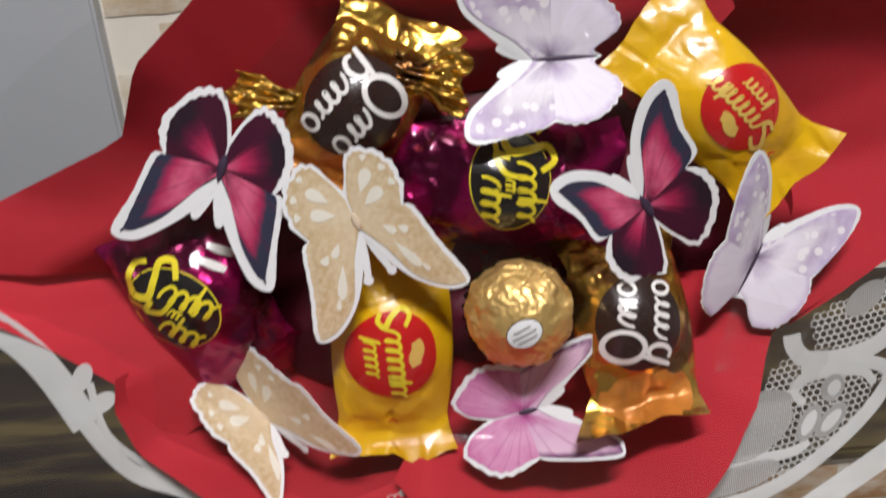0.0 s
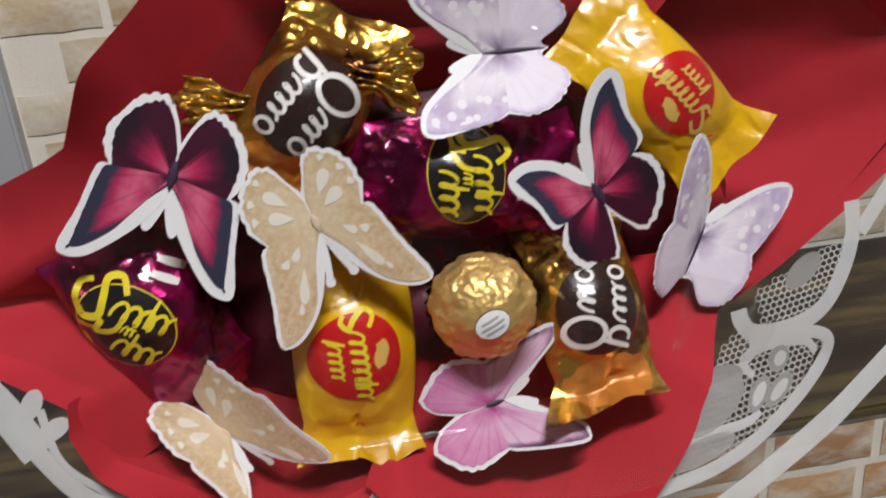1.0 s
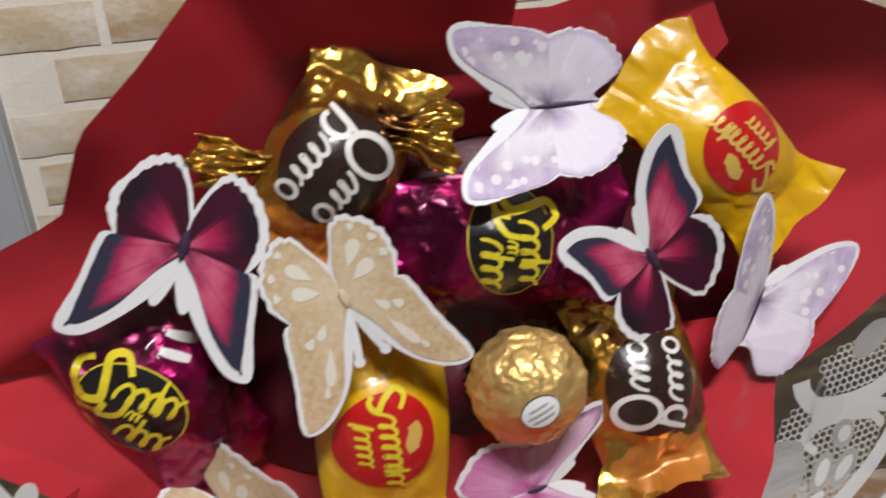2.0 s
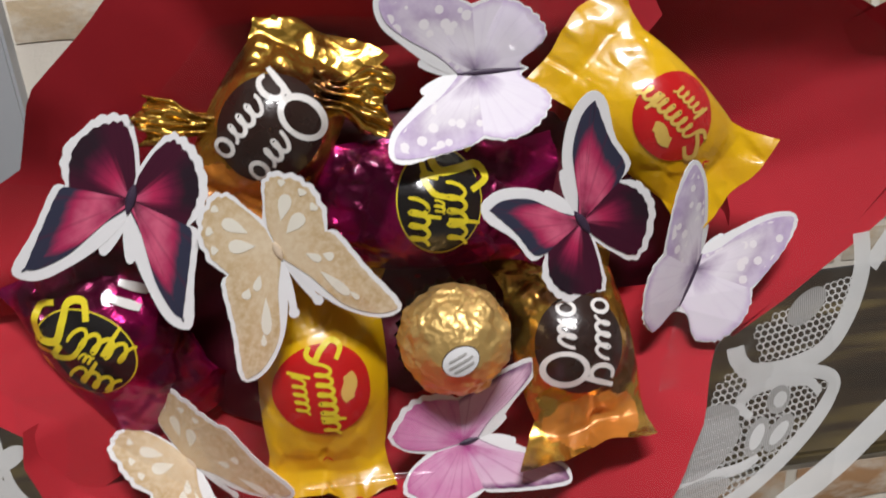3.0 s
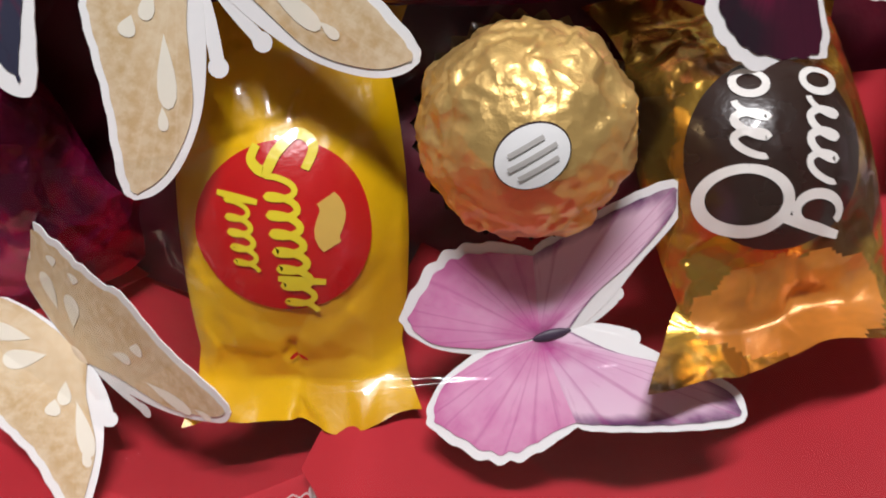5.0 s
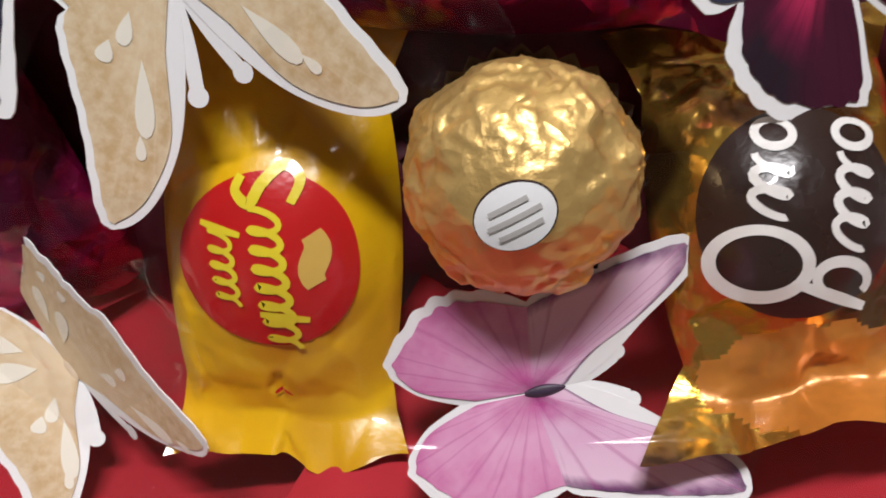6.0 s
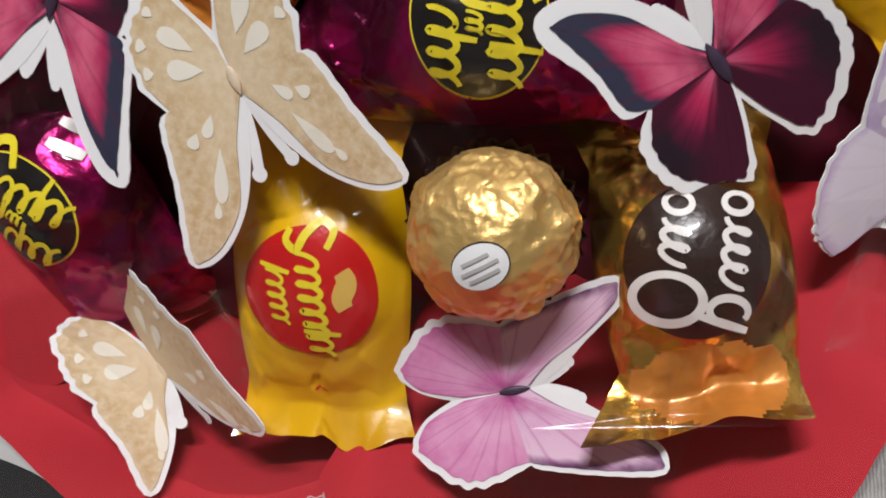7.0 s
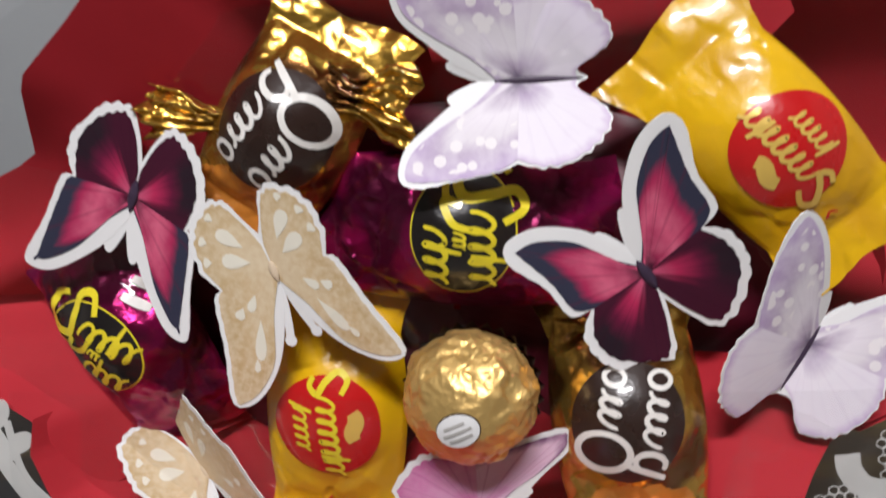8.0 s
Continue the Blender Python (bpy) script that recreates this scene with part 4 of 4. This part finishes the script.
# outer white border of the film
lace_strip("film_border", [(-0.195, 0.030), (-0.168, 0.013), (-0.152, -0.002), (-0.140, -0.026)], 0.0105)
lace_strip("film_border", [(-0.146, -0.014), (-0.130, -0.042), (-0.110, -0.052), (-0.088, -0.066), (-0.066, -0.084), (-0.030, -0.098)], 0.0058)
lace_strip("film_border", [(0.030, -0.104), (0.060, -0.096), (0.092, -0.084), (0.130, -0.066), (0.165, -0.045)], 0.0080)
lace_strip("film_border", [(0.060, 0.112), (0.100, 0.108), (0.140, 0.098), (0.175, 0.080)], 0.0080)
# lower medallion
lace_strip("lace_band", [(0.046, -0.080), (0.060, -0.0785), (0.078, -0.0755), (0.096, -0.0690), (0.114, -0.0585), (0.128, -0.046), (0.130, -0.038), (0.118, -0.0335), (0.108, -0.0340), (0.099, -0.0345)], 0.0048)
lace_net("lace_net", [(0.088, -0.034), (0.096, -0.030), (0.104, -0.034), (0.128, -0.040), (0.114, -0.058), (0.092, -0.070), (0.056, -0.078), (0.074, -0.058), (0.084, -0.044)], 0.0025, 8)
lace_blob("lace_petal", 0.086, -0.046, 0.0100, 0.0052, 8, RIBBED)
lace_blob("lace_petal", 0.082, -0.055, 0.0150, 0.0062, 28, RIBBED)
lace_blob("lace_petal", 0.074, -0.0690, 0.0150, 0.0042, 14, RIBBED)
lace_strip("lace_scroll", [(0.100, -0.047), (0.0965, -0.043), (0.100, -0.0385), (0.110, -0.0365), (0.121, -0.038), (0.125, -0.043)], 0.0042, taper=0.4)
lace_blob("lace_flower", 0.110, -0.0425, 0.0052, 0.0040, 60, RIBBED)
lace_blob("lace_bud", 0.1105, -0.0425, 0.0030, 0.0022, 60, LACE, 0.0004)
lace_blob("lace_flower", 0.1005, -0.0535, 0.0072, 0.0034, 52, RIBBED)
lace_blob("lace_bud", 0.1005, -0.0535, 0.0048, 0.0020, 52, LACE, 0.0004)
lace_blob("lace_flower", 0.1085, -0.0535, 0.0078, 0.0034, 40, RIBBED)
lace_blob("lace_bud", 0.1085, -0.0535, 0.0050, 0.0019, 40, LACE, 0.0004)
lace_strip("lace_vine", [(0.064, -0.0660), (0.078, -0.0635), (0.092, -0.0625), (0.100, -0.0600)], 0.0036, taper=0.5)
# upper medallion
lace_strip("lace_band", [(0.096, -0.022), (0.097, -0.027), (0.102, -0.0315), (0.116, -0.0315), (0.129, -0.027), (0.138, -0.016), (0.143, -0.002), (0.143, 0.010)], 0.0062)
lace_net("lace_net", [(0.104, -0.016), (0.104, -0.028), (0.120, -0.030), (0.136, -0.016), (0.143, -0.004), (0.136, -0.004)], 0.0025, 8)
lace_blob("lace_petal", 0.122, -0.012, 0.0085, 0.0046, 35, RIBBED)
# scallops below
for x, y, r in ((0.050, -0.0815, 0.0062), (0.0385, -0.0875, 0.0066), (0.026, -0.0945, 0.0060)):
    lace_blob("lace_scallop", x, y, r, r * 0.72, 15, LACE, 0.0001)
# bottom medallion under the two front flaps
lace_strip("lace_band", [(-0.074, -0.0690), (-0.062, -0.0750), (-0.046, -0.0805), (-0.030, -0.0825), (-0.016, -0.0805), (-0.006, -0.0775)], 0.0048)
lace_net("lace_net", [(-0.064, -0.0715), (-0.041, -0.0595), (-0.012, -0.0775), (-0.028, -0.0825), (-0.054, -0.0785)], 0.0024, 0)
lace_blob("lace_petal", -0.035, -0.0640, 0.0080, 0.0032, -35, RIBBED)
lace_blob("lace_petal", -0.051, -0.0700, 0.0085, 0.0030, 18, RIBBED)
lace_blob("lace_petal", -0.034, -0.0765, 0.0095, 0.0040, 12, RIBBED)
lace_strip("lace_vine", [(-0.048, -0.0655), (-0.040, -0.0690), (-0.030, -0.0710), (-0.022, -0.0730)], 0.0030, taper=0.5)
# left edge: band and drops behind the paper
lace_strip("lace_band", [(-0.137, -0.012), (-0.134, -0.030), (-0.122, -0.043), (-0.106, -0.053), (-0.092, -0.060)], 0.0026)
for x, y, t in ((-0.139, -0.010, 60), (-0.134, -0.019, 30), (-0.0995, -0.0660, 20), (-0.086, -0.0720, 10)):
    lace_blob("lace_scallop", x, y, 0.0052, 0.0030, t, LACE, 0.0001)
# right edge above the medallions
lace_strip("lace_band", [(0.146, -0.002), (0.158, 0.012), (0.174, 0.032), (0.186, 0.056)], 0.0060)


def front_film():
    """Clear film stretched over the lower front, with one sharp crease across it."""
    nu, nv, vs = 60, 280, []
    for j in range(nv):
        s = j / (nv - 1)
        v = -0.072 + 0.074 * s
        for i in range(nu):
            u = -0.125 + 0.245 * i / (nu - 1)
            d = 0.0215 - 0.9 * (v + 0.030) ** 2 * 6.0 - 0.5 * u * u + 0.0008 * noise.noise(Vector((u * 16, v * 34, 7.0)))
            v0 = CREASE_V - 0.04 * u + 0.0012 * noise.noise(Vector((u * 14, 1.0, 3.0)))
            wide = 0.0024 * max(0.0, min(1.0, 0.85 + 1.3 * noise.noise(Vector((u * 24, 5.0, 1.7)))))
            q = max(0.0, min(1.0, (v - v0) / max(wide, 0.0001)))
            d -= wide * (0.80 * q + 0.14 * q * q)
            vs.append((u, v, d))
    ob = piece("front_film", mesh_of("front_film", vs, grid_faces(nu, nv), FILM), bouquet, "clear glossy film stretched over the front")
    ob.visible_shadow = False


CREASE_V = -0.0352
front_film()


def film_flap(u0, u1, v0, v1, d, turn, seed):
    """A small loose fold of clear film."""
    n, vs = 26, []
    c, s = math.cos(radians(turn)), math.sin(radians(turn))
    uc, vc = (u0 + u1) / 2, (v0 + v1) / 2
    for j in range(n):
        for i in range(n):
            x, y = (u1 - u0) * (i / (n - 1) - 0.5), (v1 - v0) * (j / (n - 1) - 0.5)
            z = d + 0.0035 * facet((x, y, 0), 110, seed) + 0.003 * math.sin(x * 260 + seed)
            vs.append((uc + c * x - s * y, vc + s * x + c * y, z))
    ob = piece("film_fold", mesh_of("film_fold", vs, grid_faces(n, n), FILM), bouquet, "loose glossy fold of clear film")
    ob.visible_shadow = False


film_flap(0.066, 0.104, -0.034, -0.008, 0.006, -20, 1.0)
film_flap(-0.076, -0.050, -0.034, -0.012, 0.002, 15, 4.0)
film_flap(-0.030, 0.000, 0.010, 0.030, 0.008, 30, 6.0)
film_flap(0.010, 0.050, 0.080, 0.100, 0.004, 5, 8.0)


# ---- bricks of the wall and the counter ----
def brick_mesh(w, h, seed, material):
    bm = bmesh.new()
    geo = bmesh.ops.create_grid(bm, x_segments=5, y_segments=3, size=0.5)
    for v in bm.verts:
        edge = abs(v.co.x) > 0.49 or abs(v.co.y) > 0.49
        x, z = v.co.x * w, v.co.y * h
        n1 = noise.noise(Vector((x * 60, z * 60, seed)))
        if edge:
            x += 0.0012 * n1
            z += 0.0010 * noise.noise(Vector((x * 90, z * 90, seed + 5)))
        v.co = (x, 0.0 if edge else -0.0016 - 0.0006 * n1, z)
    for f in bm.faces:
        f.smooth = True
    bmesh.ops.recalc_face_normals(bm, faces=bm.faces)
    me = bpy.data.meshes.new("brick")
    bm.to_mesh(me)
    bm.free()
    if me.polygons[7].normal.y > 0:
        me.flip_normals()
    me.materials.append(material)
    return me


def lay(parent, x0, x1, z0, rows, y, row, seed, material):
    rng = random.Random(seed)
    kinds = [(brick_mesh(w, row * 0.80, seed + k, material), w) for k, w in enumerate((0.070, 0.064, 0.058, 0.033))]
    for j in range(rows):
        x = x0 - (0.0 if j % 2 else 0.03)
        while x < x1:
            me, w = rng.choice(kinds[:3]) if rng.random() < 0.85 else kinds[3]
            if x >= x0 - 0.001 and x + w < x1:
                piece("brick", me, parent, m=Matrix.Translation((x + w / 2, y, z0 + row * (j + 0.5))))
            x += w + 0.0065


lay(wall_north, -0.230, 0.62, -0.188, 13, BACK - 0.001, 0.033, 3, BRICK)
lay(counter_front, -0.30, 0.52, -0.397, 6, EDGE - 0.001, 0.033, 11, WARM_BRICK)
